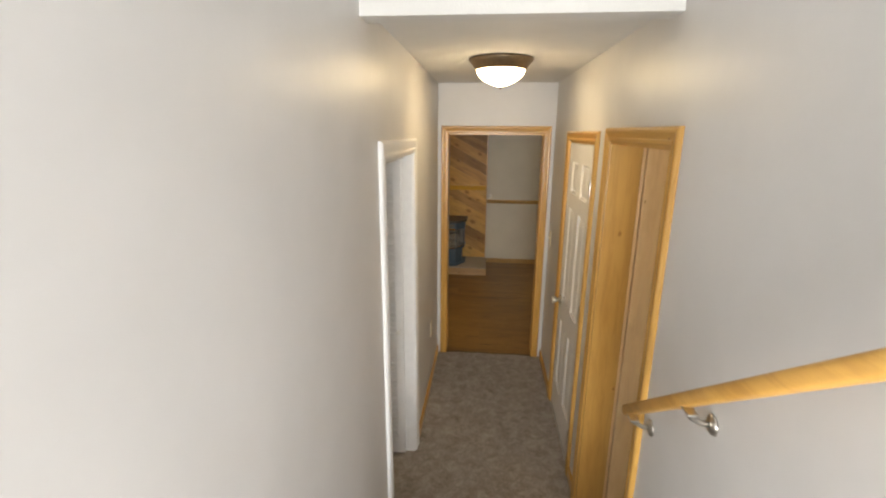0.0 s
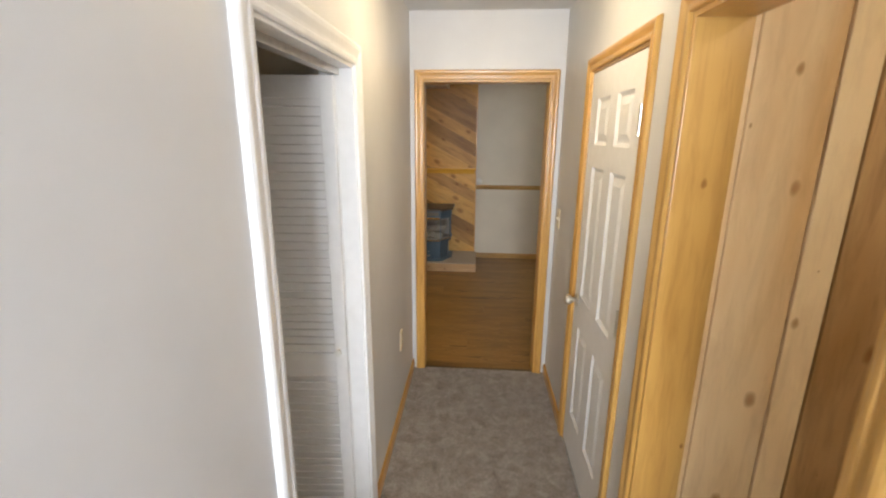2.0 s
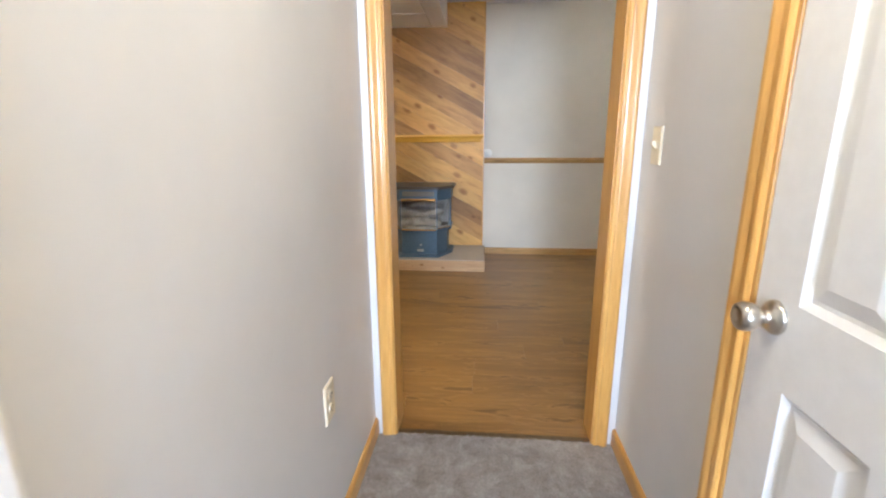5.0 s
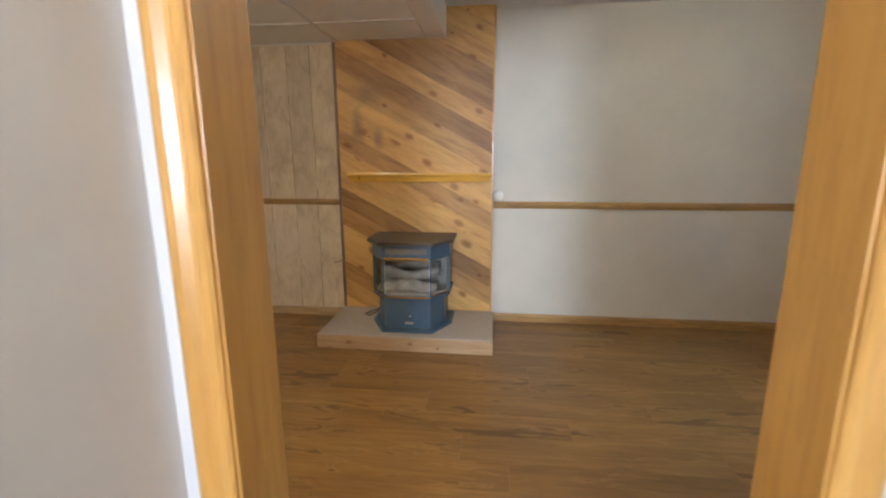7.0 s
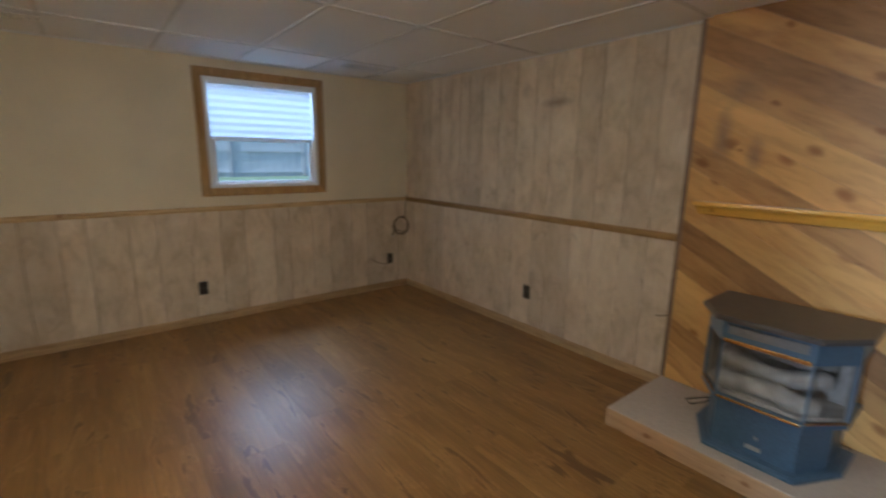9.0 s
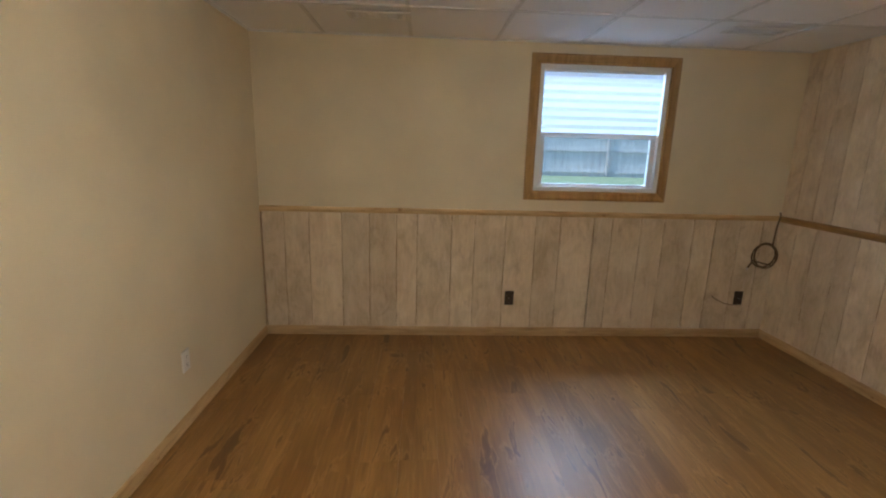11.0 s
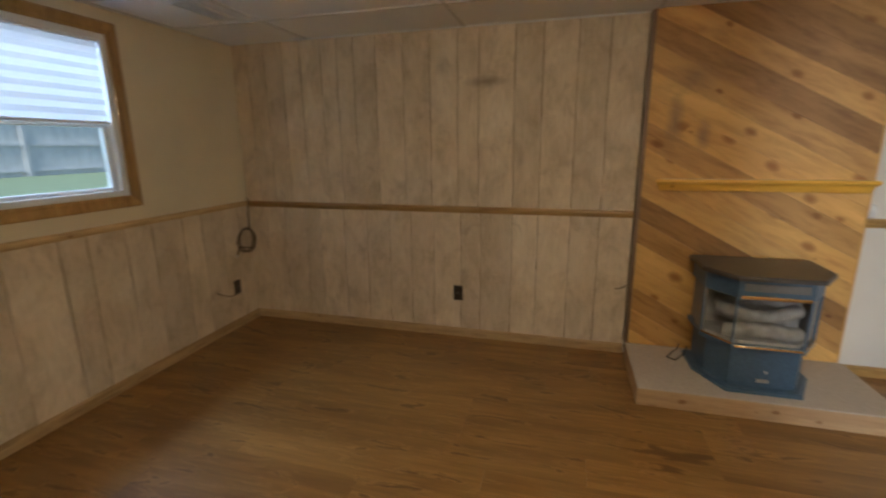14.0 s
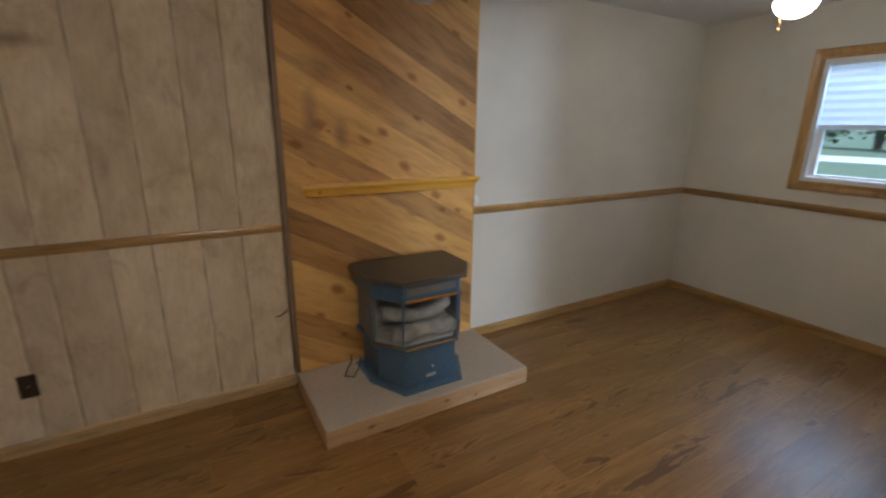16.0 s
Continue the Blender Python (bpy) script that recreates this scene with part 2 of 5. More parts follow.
def add_stains(m, spots):
    """Smudges of soot at fixed places on a wall."""
    n, l = m.node_tree.nodes, m.node_tree.links
    p = n["Principled BSDF"]
    col = p.inputs["Base Color"].links[0].from_socket
    geo = n.new("ShaderNodeNewGeometry")
    wob = n.new("ShaderNodeTexNoise")
    wob.inputs["Scale"].default_value, wob.inputs["Detail"].default_value = 9.0, 5.0
    l.new(geo.outputs["Position"], wob.inputs["Vector"])
    for (x, y, z), (rx, rz), strength in spots:
        sub = n.new("ShaderNodeVectorMath")
        sub.operation = "SUBTRACT"
        l.new(geo.outputs["Position"], sub.inputs[0])
        sub.inputs[1].default_value = (x, y, z)
        scl = n.new("ShaderNodeVectorMath")
        scl.operation = "MULTIPLY"
        l.new(sub.outputs[0], scl.inputs[0])
        scl.inputs[1].default_value = (1 / rx, 1.0, 1 / rz)
        ln = n.new("ShaderNodeVectorMath")
        ln.operation = "LENGTH"
        l.new(scl.outputs[0], ln.inputs[0])
        mix = n.new("ShaderNodeMath")
        mix.operation = "MULTIPLY_ADD"
        l.new(wob.outputs["Fac"], mix.inputs[0])
        mix.inputs[1].default_value = 1.1
        l.new(ln.outputs["Value"], mix.inputs[2])
        rp = ramp(n, [(0.28, (strength,) * 3), (0.85, (0, 0, 0))])
        half = n.new("ShaderNodeMath")
        half.operation = "MULTIPLY"
        l.new(mix.outputs[0], half.inputs[0])
        half.inputs[1].default_value = 0.5
        l.new(half.outputs[0], rp.inputs["Fac"])
        col = blend(n, l, rp.outputs["Color"], col, (0.17, 0.11, 0.07))
    l.new(col, p.inputs["Base Color"])


for board in (SAP_PINE, AMBER_PINE, HEART_PINE):
    add_stains(board, [((-1.12, 7.2, 1.60), (0.05, 0.15), 0.75), ((-0.955, 7.2, 1.50), (0.05, 0.10), 0.75), ((-1.05, 7.2, 1.84), (0.16, 0.09), 0.45)])
GROOVE = plain("dark_groove", (0.05, 0.032, 0.02), 0.8)
PANEL_GROOVE = plain("brown_panel_groove", (0.27, 0.17, 0.088), 0.8)
VINYL = plain("white_vinyl", (0.80, 0.81, 0.82), 0.35, 0, 12, 0.02, 0)
STOVE_PAINT = plain("blue_grey_stove_enamel", (0.074, 0.126, 0.19), 0.38, 0.2, 90, 0.18, 0.1)
STOVE_DARK = plain("soot_black_steel", (0.17, 0.165, 0.16), 0.55, 0.1)
STOVE_TOP = plain("brown_black_top_steel", (0.085, 0.075, 0.066), 0.4, 0.2)
LOG = plain("ceramic_log", (0.50, 0.49, 0.465), 0.9, 0, 16, 0.3, 0.4)
BRASS = plain("polished_brass", (0.78, 0.48, 0.17), 0.25, 1.0)
NICKEL = plain("satin_nickel", (0.60, 0.57, 0.52), 0.28, 1.0)
BRONZE = plain("brushed_bronze", (0.20, 0.145, 0.09), 0.45, 0.8)
IVORY = plain("ivory_plastic", (0.72, 0.64, 0.48), 0.35, 0, 30, 0.03, 0)
WHITE_PLASTIC = plain("white_plastic", (0.75, 0.74, 0.70), 0.4, 0, 30, 0.03, 0)
BROWN_PLASTIC = plain("dark_brown_plastic", (0.035, 0.022, 0.014), 0.35)
BLACK = plain("black_slot", (0.01, 0.01, 0.01), 0.6)
CABLE = plain("brown_cable_sheath", (0.13, 0.085, 0.05), 0.5)
TILE = plain("ceiling_tile_fibre", (0.88, 0.88, 0.885), 0.9, 0, 260, 0.06, 0.5)
TBAR = plain("white_ceiling_bar", (0.70, 0.70, 0.69), 0.5)
EDGE_WOOD = wood("dark_edge_board", (0.28, 0.185, 0.115), (0.19, 0.12, 0.07), 2, 0.5, 0.5, 0.1)
MANTEL_PINE = wood("golden_mantel_pine", (0.88, 0.52, 0.075), (0.76, 0.40, 0.045), 0, 0.28, 0.6, 0.5, 9.0, 0.05, 2.5, 0.2)
STONE_TOP = plain("beige_hearth_board", (0.49, 0.415, 0.33), 0.8, 0, 60, 0.09, 0.25)
GLASS = thin_glass("window_glass", (0.95, 0.98, 0.97))
STOVE_GLASS = thin_glass("smoked_stove_glass", (0.86, 0.85, 0.83))
LAMP_BOWL = glowing("lit_warm_glass_bowl", (1.0, 0.78, 0.46), 34.0)
# glow of the unseen fill lamp added behind the pine opening
SIDE_FILL_BOWL = glowing("side_room_fill_bowl", (1.0, 0.84, 0.6), 48.0)
# glow of the fill lamp added in the family room
REAR_FILL_BOWL = glowing("amber_fill_bowl", (1.0, 0.81, 0.53), 50.0)
ROOM_BOWL = glowing("lit_white_glass_bowl", (1.0, 0.85, 0.61), 19.0)
FENCE_WOOD = wood("weathered_fence_board", (0.50, 0.49, 0.48), (0.38, 0.37, 0.365), 2, 0.8, 0.4, 0.0)
BARK = plain("grey_bark", (0.12, 0.09, 0.065), 0.9, 0, 18, 0.3, 0.5)
CONCRETE = plain("pale_concrete", (0.55, 0.54, 0.52), 0.9, 0, 12, 0.12, 0.3)


def carpet_material():
    m, n, l, p = material("mottled_grey_carpet")
    v = coords(n, l, (1, 1, 1), False)
    a = noise_tex(n, l, v, 14, 6.0, 0.75, 0.6)
    b = noise_tex(n, l, v, 160, 4.0, 0.7)
    r = ramp(n, [(0.3, (0.20, 0.165, 0.14)), (0.5, (0.33, 0.285, 0.25)), (0.68, (0.46, 0.415, 0.375))])
    l.new(a, r.inputs["Fac"])
    r2 = ramp(n, [(0.32, (0.45, 0.45, 0.45)), (0.62, (1, 1, 1))])
    l.new(b, r2.inputs["Fac"])
    l.new(blend(n, l, 0.8, r.outputs["Color"], r2.outputs["Color"], "MULTIPLY"), p.inputs["Base Color"])
    p.inputs["Roughness"].default_value = 0.95
    p.inputs["Sheen Weight"].default_value = 0.25
    bump(n, l, p, b, 0.9, 0.006)
    return m


def grass_material():
    m, n, l, p = material("lawn")
    v = coords(n, l, (1, 1, 1), False)
    r = ramp(n, [(0.3, (0.08, 0.115, 0.06)), (0.7, (0.15, 0.19, 0.11))])
    l.new(noise_tex(n, l, v, 2.5, 9.0, 0.7), r.inputs["Fac"])
    l.new(r.outputs["Color"], p.inputs["Base Color"])
    p.inputs["Roughness"].default_value = 0.9
    return m


def shade_material():
    m, n, l, p = material("white_pleated_fabric")
    p.inputs["Base Color"].default_value = (0.82, 0.84, 0.86, 1)
    p.inputs["Roughness"].default_value = 0.9
    tl = n.new("ShaderNodeBsdfTranslucent")
    tl.inputs["Color"].default_value = (0.78, 0.81, 0.90, 1)
    mx = n.new("ShaderNodeMixShader")
    mx.inputs["Fac"].default_value = 0.22
    l.new(p.outputs["BSDF"], mx.inputs[1])
    l.new(tl.outputs["BSDF"], mx.inputs[2])
    l.new(mx.outputs["Shader"], n["Material Output"].inputs["Surface"])
    return m


def leaf_material():
    m, n, l, p = material("dark_foliage")
    g = n.new("ShaderNodeNewGeometry")
    r = ramp(n, [(0.0, (0.025, 0.05, 0.018)), (1.0, (0.075, 0.12, 0.045))])
    l.new(g.outputs["Random Per Island"], r.inputs["Fac"])
    l.new(r.outputs["Color"], p.inputs["Base Color"])
    p.inputs["Roughness"].default_value = 0.7
    return m


def rustic_material():
    """Rough-sawn panelling under a thin grey-white wash: cloudy patches, rubbed pale streaks, small knots, each board its own tone."""
    m, n, l, p = material("whitewashed_panel_board")
    cloud = noise_tex(n, l, coords(n, l, (1.6, 1.6, 1.0)), 3.6, 7.0, 0.7, 0.5)
    r = ramp(n, [(0.32, (0.54, 0.43, 0.28)), (0.5, (0.695, 0.572, 0.40)), (0.68, (0.79, 0.672, 0.50))])
    l.new(cloud, r.inputs["Fac"])
    col = r.outputs["Color"]
    blot = ramp(n, [(0.58, (0, 0, 0)), (0.74, (1, 1, 1))])
    l.new(noise_tex(n, l, coords(n, l, (4.0, 4.0, 3.2)), 1.7, 4.0, 0.6, 0.9), blot.inputs["Fac"])
    col = blend(n, l, fade(n, l, blot.outputs["Color"], 0.5), col, (0.40, 0.29, 0.195))
    rub = ramp(n, [(0.56, (0, 0, 0)), (0.70, (1, 1, 1))])
    l.new(noise_tex(n, l, coords(n, l, (17, 17, 2.2)), 1.5, 5.0, 0.65, 0.5), rub.inputs["Fac"])
    col = blend(n, l, fade(n, l, rub.outputs["Color"], 0.5), col, (0.82, 0.71, 0.575))
    saw = noise_tex(n, l, coords(n, l, (9, 9, 1.1)), 9.0, 6.0, 0.7, 0.3)
    grain = ramp(n, [(0.34, (0.78, 0.755, 0.73)), (0.58, (1, 1, 1))])
    l.new(saw, grain.inputs["Fac"])
    col = blend(n, l, 0.55, col, grain.outputs["Color"], "MULTIPLY")
    oi = n.new("ShaderNodeObjectInfo")
    tone = ramp(n, [(0.0, (0.87, 0.86, 0.845)), (0.5, (0.98, 0.975, 0.965)), (1.0, (1.06, 1.06, 1.06))])
    l.new(oi.outputs["Random"], tone.inputs["Fac"])
    l.new(blend(n, l, 1.0, col, tone.outputs["Color"], "MULTIPLY"), p.inputs["Base Color"])
    p.inputs["Roughness"].default_value = 0.55
    p.inputs["Specular IOR Level"].default_value = 0.35
    bump(n, l, p, saw, 0.35, 0.003)
    return m


def laminate_material():
    """Printed oak laminate: soft long grain, broad tone drifts, and scattered dark flecks with a paler rim, like small knots."""
    m, n, l, p = material("laminate_floor_board")
    drift = noise_tex(n, l, coords(n, l, (0.8, 4.5, 1)), 1.2, 3.0, 0.5, 0.8)
    r = ramp(n, [(0.3, (0.19, 0.094, 0.022)), (0.52, (0.26, 0.135, 0.033)), (0.72, (0.335, 0.182, 0.048))])
    l.new(drift, r.inputs["Fac"])
    fine = noise_tex(n, l, coords(n, l, (1.6, 30, 1)), 2.2, 6.0, 0.65, 0.4)
    g = ramp(n, [(0.34, (0.68, 0.64, 0.58)), (0.60, (1.05, 1.05, 1.05))])
    l.new(fine, g.inputs["Fac"])
    col = blend(n, l, 0.75, r.outputs["Color"], g.outputs["Color"], "MULTIPLY")
    spots = noise_tex(n, l, coords(n, l, (2.2, 11, 1)), 1.25, 4.0, 0.6, 1.1)
    rim = ramp(n, [(0.53, (0, 0, 0)), (0.58, (1, 1, 1)), (0.595, (1, 1, 1)), (0.62, (0, 0, 0))])
    l.new(spots, rim.inputs["Fac"])
    col = blend(n, l, fade(n, l, rim.outputs["Color"], 0.35), col, (0.40, 0.225, 0.075))
    core = ramp(n, [(0.595, (0, 0, 0)), (0.66, (1, 1, 1))])
    l.new(spots, core.inputs["Fac"])
    col = blend(n, l, fade(n, l, core.outputs["Color"], 0.68), col, (0.085, 0.036, 0.010))
    oi = n.new("ShaderNodeObjectInfo")
    tone = ramp(n, [(0.0, (0.90, 0.89, 0.88)), (1.0, (1.07, 1.07, 1.07))])
    l.new(oi.outputs["Random"], tone.inputs["Fac"])
    l.new(blend(n, l, 1.0, col, tone.outputs["Color"], "MULTIPLY"), p.inputs["Base Color"])
    gloss = ramp(n, [(0.3, (0.36, 0.36, 0.36)), (0.7, (0.46, 0.46, 0.46))])
    l.new(fine, gloss.inputs["Fac"])
    l.new(gloss.outputs["Color"], p.inputs["Roughness"])
    p.inputs["Coat Weight"].default_value, p.inputs["Coat Roughness"].default_value = 0.12, 0.3
    bump(n, l, p, fine, 0.12, 0.001)
    return m


RUSTIC, LAMINATE = rustic_material(), laminate_material()
add_stains(RUSTIC, [((-2.31, 7.27, 1.885), (0.16, 0.035), 0.6), ((-2.62, 7.27, 1.99), (0.05, 0.07), 0.35), ((-2.06, 7.27, 1.36), (0.03, 0.11), 0.35)])
CARPET, GRASS, SHADE, LEAF = carpet_material(), grass_material(), shade_material(), leaf_material()


# ---- building helpers ----
def finish(name, bm, mat, parent=None, label=""):
    me = bpy.data.meshes.new(name)
    bmesh.ops.recalc_face_normals(bm, faces=bm.faces)
    bm.to_mesh(me)
    bm.free()
    me.materials.append(mat)
    ob = new(name, me)
    if parent is not None:
        ob.parent = parent
    if label:
        ob["label"] = label
    return ob


def part(name, bm, mat, parent, label=""):
    return finish(name, bm, mat, parent, label)


def structure(name, bm, mat, label, category):
    return tagged(finish(name, bm, mat), label, category, kind="structure")


def empty(name, place, label, category, group="", kind=""):
    ob = new(name)
    ob.location = place
    return tagged(ob, label, category, group, kind)


def box(bm, x0, x1, y0, y1, z0, z1, bev=0.0):
    vs = [bm.verts.new(c) for c in ((x0, y0, z0), (x1, y0, z0), (x1, y1, z0), (x0, y1, z0), (x0, y0, z1), (x1, y0, z1), (x1, y1, z1), (x0, y1, z1))]
    fs = [bm.faces.new([vs[i] for i in f]) for f in ((0, 3, 2, 1), (4, 5, 6, 7), (0, 1, 5, 4), (1, 2, 6, 5), (2, 3, 7, 6), (3, 0, 4, 7))]
    if bev:
        edges = list({e for f in fs for e in f.edges})
        bmesh.ops.bevel(bm, geom=edges, offset=bev, segments=2, profile=0.6, affect="EDGES")
    return bm


def boxes(*rows, bev=0.0):
    bm = bmesh.new()
    for r in rows:
        box(bm, *r, bev=bev)
    return bm


def prism(bm, pts, z0, z1, grow=0.0):
    """Upright prism on a plan outline; grow widens or narrows the top."""
    cx, cy = sum(p[0] for p in pts) / len(pts), sum(p[1] for p in pts) / len(pts)
    lo = [bm.verts.new((x, y, z0)) for x, y in pts]
    hi = [bm.verts.new((cx + (x - cx) * (1 + grow), cy + (y - cy) * (1 + grow), z1)) for x, y in pts]
    bm.faces.new(lo[::-1])
    bm.faces.new(hi)
    k = len(pts)
    for i in range(k):
        bm.faces.new((lo[i], lo[(i + 1) % k], hi[(i + 1) % k], hi[i]))
    return bm


def loft(bm, rings, closed=True, caps=True):
    rows = [[bm.verts.new(c) for c in ring] for ring in rings]
    k = len(rows[0])
    for a, b in zip(rows, rows[1:]):
        for i in range(k if closed else k - 1):
            bm.faces.new((a[i], a[(i + 1) % k], b[(i + 1) % k], b[i]))
    if caps and closed:
        bm.faces.new(rows[0][::-1])
        bm.faces.new(rows[-1])
    return bm


def lathe(bm, profile, seg=32, m=None):
    """Turned shape: (radius, height) pairs round the z axis."""
    rings = [[Vector((r * math.cos(2 * math.pi * i / seg), r * math.sin(2 * math.pi * i / seg), z)) for i in range(seg)] for r, z in profile]
    if m is not None:
        rings = [[m @ c for c in ring] for ring in rings]
    return loft(bm, rings)


def tube(bm, pts, radius, seg=8):
    pts = [Vector(p) for p in pts]
    rings = []
    for i, p in enumerate(pts):
        d = (pts[min(i + 1, len(pts) - 1)] - pts[max(i - 1, 0)]).normalized()
        side = d.cross(Vector((0.13, 0.29, 0.95)))
        side = side.normalized() if side.length > 1e-4 else Vector((1, 0, 0))
        up = side.cross(d)
        rings.append([p + radius * (math.cos(a) * side + math.sin(a) * up) for a in (2 * math.pi * k / seg for k in range(seg))])
    return loft(bm, rings)


def smooth(ob):
    for f in ob.data.polygons:
        f.use_smooth = True
    return ob


CASING = [(0.0, 0.0), (0.0, 0.009), (0.006, 0.013), (0.018, 0.0135), (0.022, 0.0105), (0.030, 0.0115), (0.048, 0.017), (0.060, 0.018), (0.068, 0.0145), (0.072, 0.009), (0.072, 0.0)]


def casing_leg(a, b, place, width):
    """One mitred leg of a moulded casing; a and b give the two ends for a distance u across the moulding."""
    bm = bmesh.new()
    k = width / 0.072
    loft(bm, [[place(*a(u * k), d) for u, d in CASING], [place(*b(u * k), d) for u, d in CASING]])
    return bm


def casing(parent, place, a0, a1, z0, z1, width, mats, sill=False, names=("casing_leg", "casing_head")):
    part(names[0], casing_leg(lambda u: (a0 - u, z0 - (u if sill else 0)), lambda u: (a0 - u, z1 + u), place, width), mats[1], parent)
    part(names[0], casing_leg(lambda u: (a1 + u, z0 - (u if sill else 0)), lambda u: (a1 + u, z1 + u), place, width), mats[1], parent)
    part(names[1], casing_leg(lambda u: (a0 - u, z1 + u), lambda u: (a1 + u, z1 + u), place, width), mats[0], parent)
    if sill:
        part("casing_sill", casing_leg(lambda u: (a0 - u, z0 - u), lambda u: (a1 + u, z0 - u), place, width), mats[0], parent)


# ---- plan ----
XL, XR, T = -0.48, 0.485, 0.115            # hallway faces and wall thickness
YD = 4.2                                   # hallway end wall
XW, XE, YB, YN = -4.34, 2.45, 7.285, 3.2   # family room: west, east, back and near faces
ZH, ZP, ZD = 2.415, 2.45, 2.235             # hallway, plaster and dropped ceilings
TD = 0.13                                  # wall round the family room doorway
ZF, YS = 0.74, 1.94                        # entry landing, edge of the hallway ceiling
ZT = 3.2                                   # stairwell ceiling
DX0, DX1, DZ = -0.408, 0.412, 2.022        # doorway to the family room
CY0, CY1, CZ = 2.103, 2.838, 1.925         # white closet opening
WY0, WY1, WZ = 2.748, 3.496, 1.985         # six-panel door
PY0, PY1, PZ = 1.785, 2.495, 1.998          # pine-lined opening
W1 = (5.266, 6.238, 1.18, 2.096)           # west window opening
W2 = (5.375, 6.345, 1.18, 2.07)             # east window opening


def wall_with_hole(axis, f0, f1, a0, a1, z0, z1, holes):
    """Boxes of a wall along x (axis 0) or y (axis 1) left standing round its openings."""
    rows, cursor = [], a0
    for h0, h1, b, t in sorted(holes):
        rows.append((cursor, h0, z0, z1))
        if b > z0:
            rows.append((h0, h1, z0, b))
        rows.append((h0, h1, t, z1))
        cursor = h1
    rows.append((cursor, a1, z0, z1))
    if axis == 0:
        return boxes(*[(p, q, f0, f1, u, v) for p, q, u, v in rows])
    return boxes(*[(f0, f1, p, q, u, v) for p, q, u, v in rows])


structure("wall_hall_west", wall_with_hole(1, XL - T, XL, 0.69, YD, 0, ZT, [(CY0, CY1, 0, CZ)]), GREY_PAINT, "light grey painted hallway wall beside the closet", "wall")
structure("wall_hall_east", wall_with_hole(1, XR, XR + T, -1.5, YD, 0, ZT, [(WY0, WY1, 0, WZ), (PY0, PY1, 0, PZ)]), GREY_PAINT, "light grey painted hallway wall with two wooden-cased openings", "wall")
structure("wall_doorway", wall_with_hole(0, YD, YD + TD, XL - T, XE + T, 0, ZT, [(DX0, DX1, 0, DZ)]), GREY_PAINT, "light grey wall with the doorway to the family room", "wall")
structure("wall_room_west", wall_with_hole(1, XW - T, XW, YN - T, YB + T, 0, 2.7, [W1]), CREAM_PAINT, "cream painted wall above wood wainscot", "wall")
structure("wall_room_back", boxes((XW, XE, YB, YB + T, 0, 2.7)), OFFWHITE_PAINT, "off-white painted back wall of the family room", "wall")
structure("wall_room_east", wall_with_hole(1, XE, XE + T, YD + TD, YB + T, 0, 2.7, [W2]), OFFWHITE_PAINT, "off-white painted wall with a basement window", "wall")
structure("wall_room_near", boxes((XW, XL - T, YN - T, YN, 0, 2.7)), CREAM_PAINT, "cream painted near wall of the family room", "wall")
structure("wall_closet", boxes((-1.2, -1.12, 1.85, 3.08, 0, 2.5), (-1.12, XL - T, 1.85, 1.93, 0, 2.5), (-1.12, XL - T, 3.0, 3.08, 0, 2.5)), BEIGE_PAINT, "bare beige wall inside the closet", "wall")
structure("closet_ceiling", boxes((-1.12, XL - T, 1.93, 3.0, 2.3, 2.36)), BEIGE_PAINT, "beige closet ceiling", "ceiling")
structure("wall_entry", boxes((XL - T, XL, -1.5, 0.69, 0, ZT), (XL - T, XR + T, -1.6, -1.5, 0, 1.5)), GREY_PAINT, "light grey walls round the entry landing", "wall")
structure("wall_side_room", boxes((2.0, 2.1, 0.9, 2.6, 0, 2.5), (XR + T, 2.0, 0.9, 1.0, 0, 2.5)), BEIGE_PAINT, "plain wall of the side room beyond the pine opening", "wall")

# unseen slabs, added so no sun leaks in beside the soffit
structure("upper_floor", boxes((XW - T, XE + T, YD + TD, YB + T, 2.7, 2.82), (XW - T, XL - T, -1.6, YD + TD, 2.7, 2.82), (XR + T, XE + T, -1.6, YD + TD, 2.7, 2.82), (XL - T, XR + T, YS, YD + TD, ZT, ZT + 0.1)), CEILING_PAINT, "unseen floor of the storey above, added to keep sun out of the basement", "upper floor")
structure("wall_outer", boxes((XW - T, XW, -1.6, YN - T, 0, 2.7), (XW, XL - T, -1.6, -1.5, 0, 2.7), (XR + T, XE + T, -1.6, -1.5, 0, 2.7), (XE, XE + T, -1.5, YD, 0, 2.7)), CREAM_PAINT, "plain foundation walls closing the basement", "wall")
structure("ceiling_hall", boxes((XL, XR, YS, YD, ZH, ZH + 0.1)), CEILING_PAINT, "white textured hallway ceiling", "ceiling")
structure("header_stairs", boxes((XL, XR, YS - 0.1, YS - 0.002, 2.375, ZT)), CEILING_PAINT, "white header face above the foot of the stairs", "wall")
structure("ceiling_entry", boxes((XL - T, XR + T, -1.6, YS, ZT, ZT + 0.1)), CEILING_PAINT, "white ceiling over the entry and stairs", "ceiling")
structure("ceiling_side_room", boxes((XR + T, 2.0, 1.0, 2.6, 2.42, 2.5)), CEILING_PAINT, "plain ceiling of the side room", "ceiling")
structure("ceiling_room", boxes((-0.41, XE, YD + TD, YB, ZP, ZP + 0.1)), CEILING_PAINT, "white plaster ceiling of the family room", "ceiling")


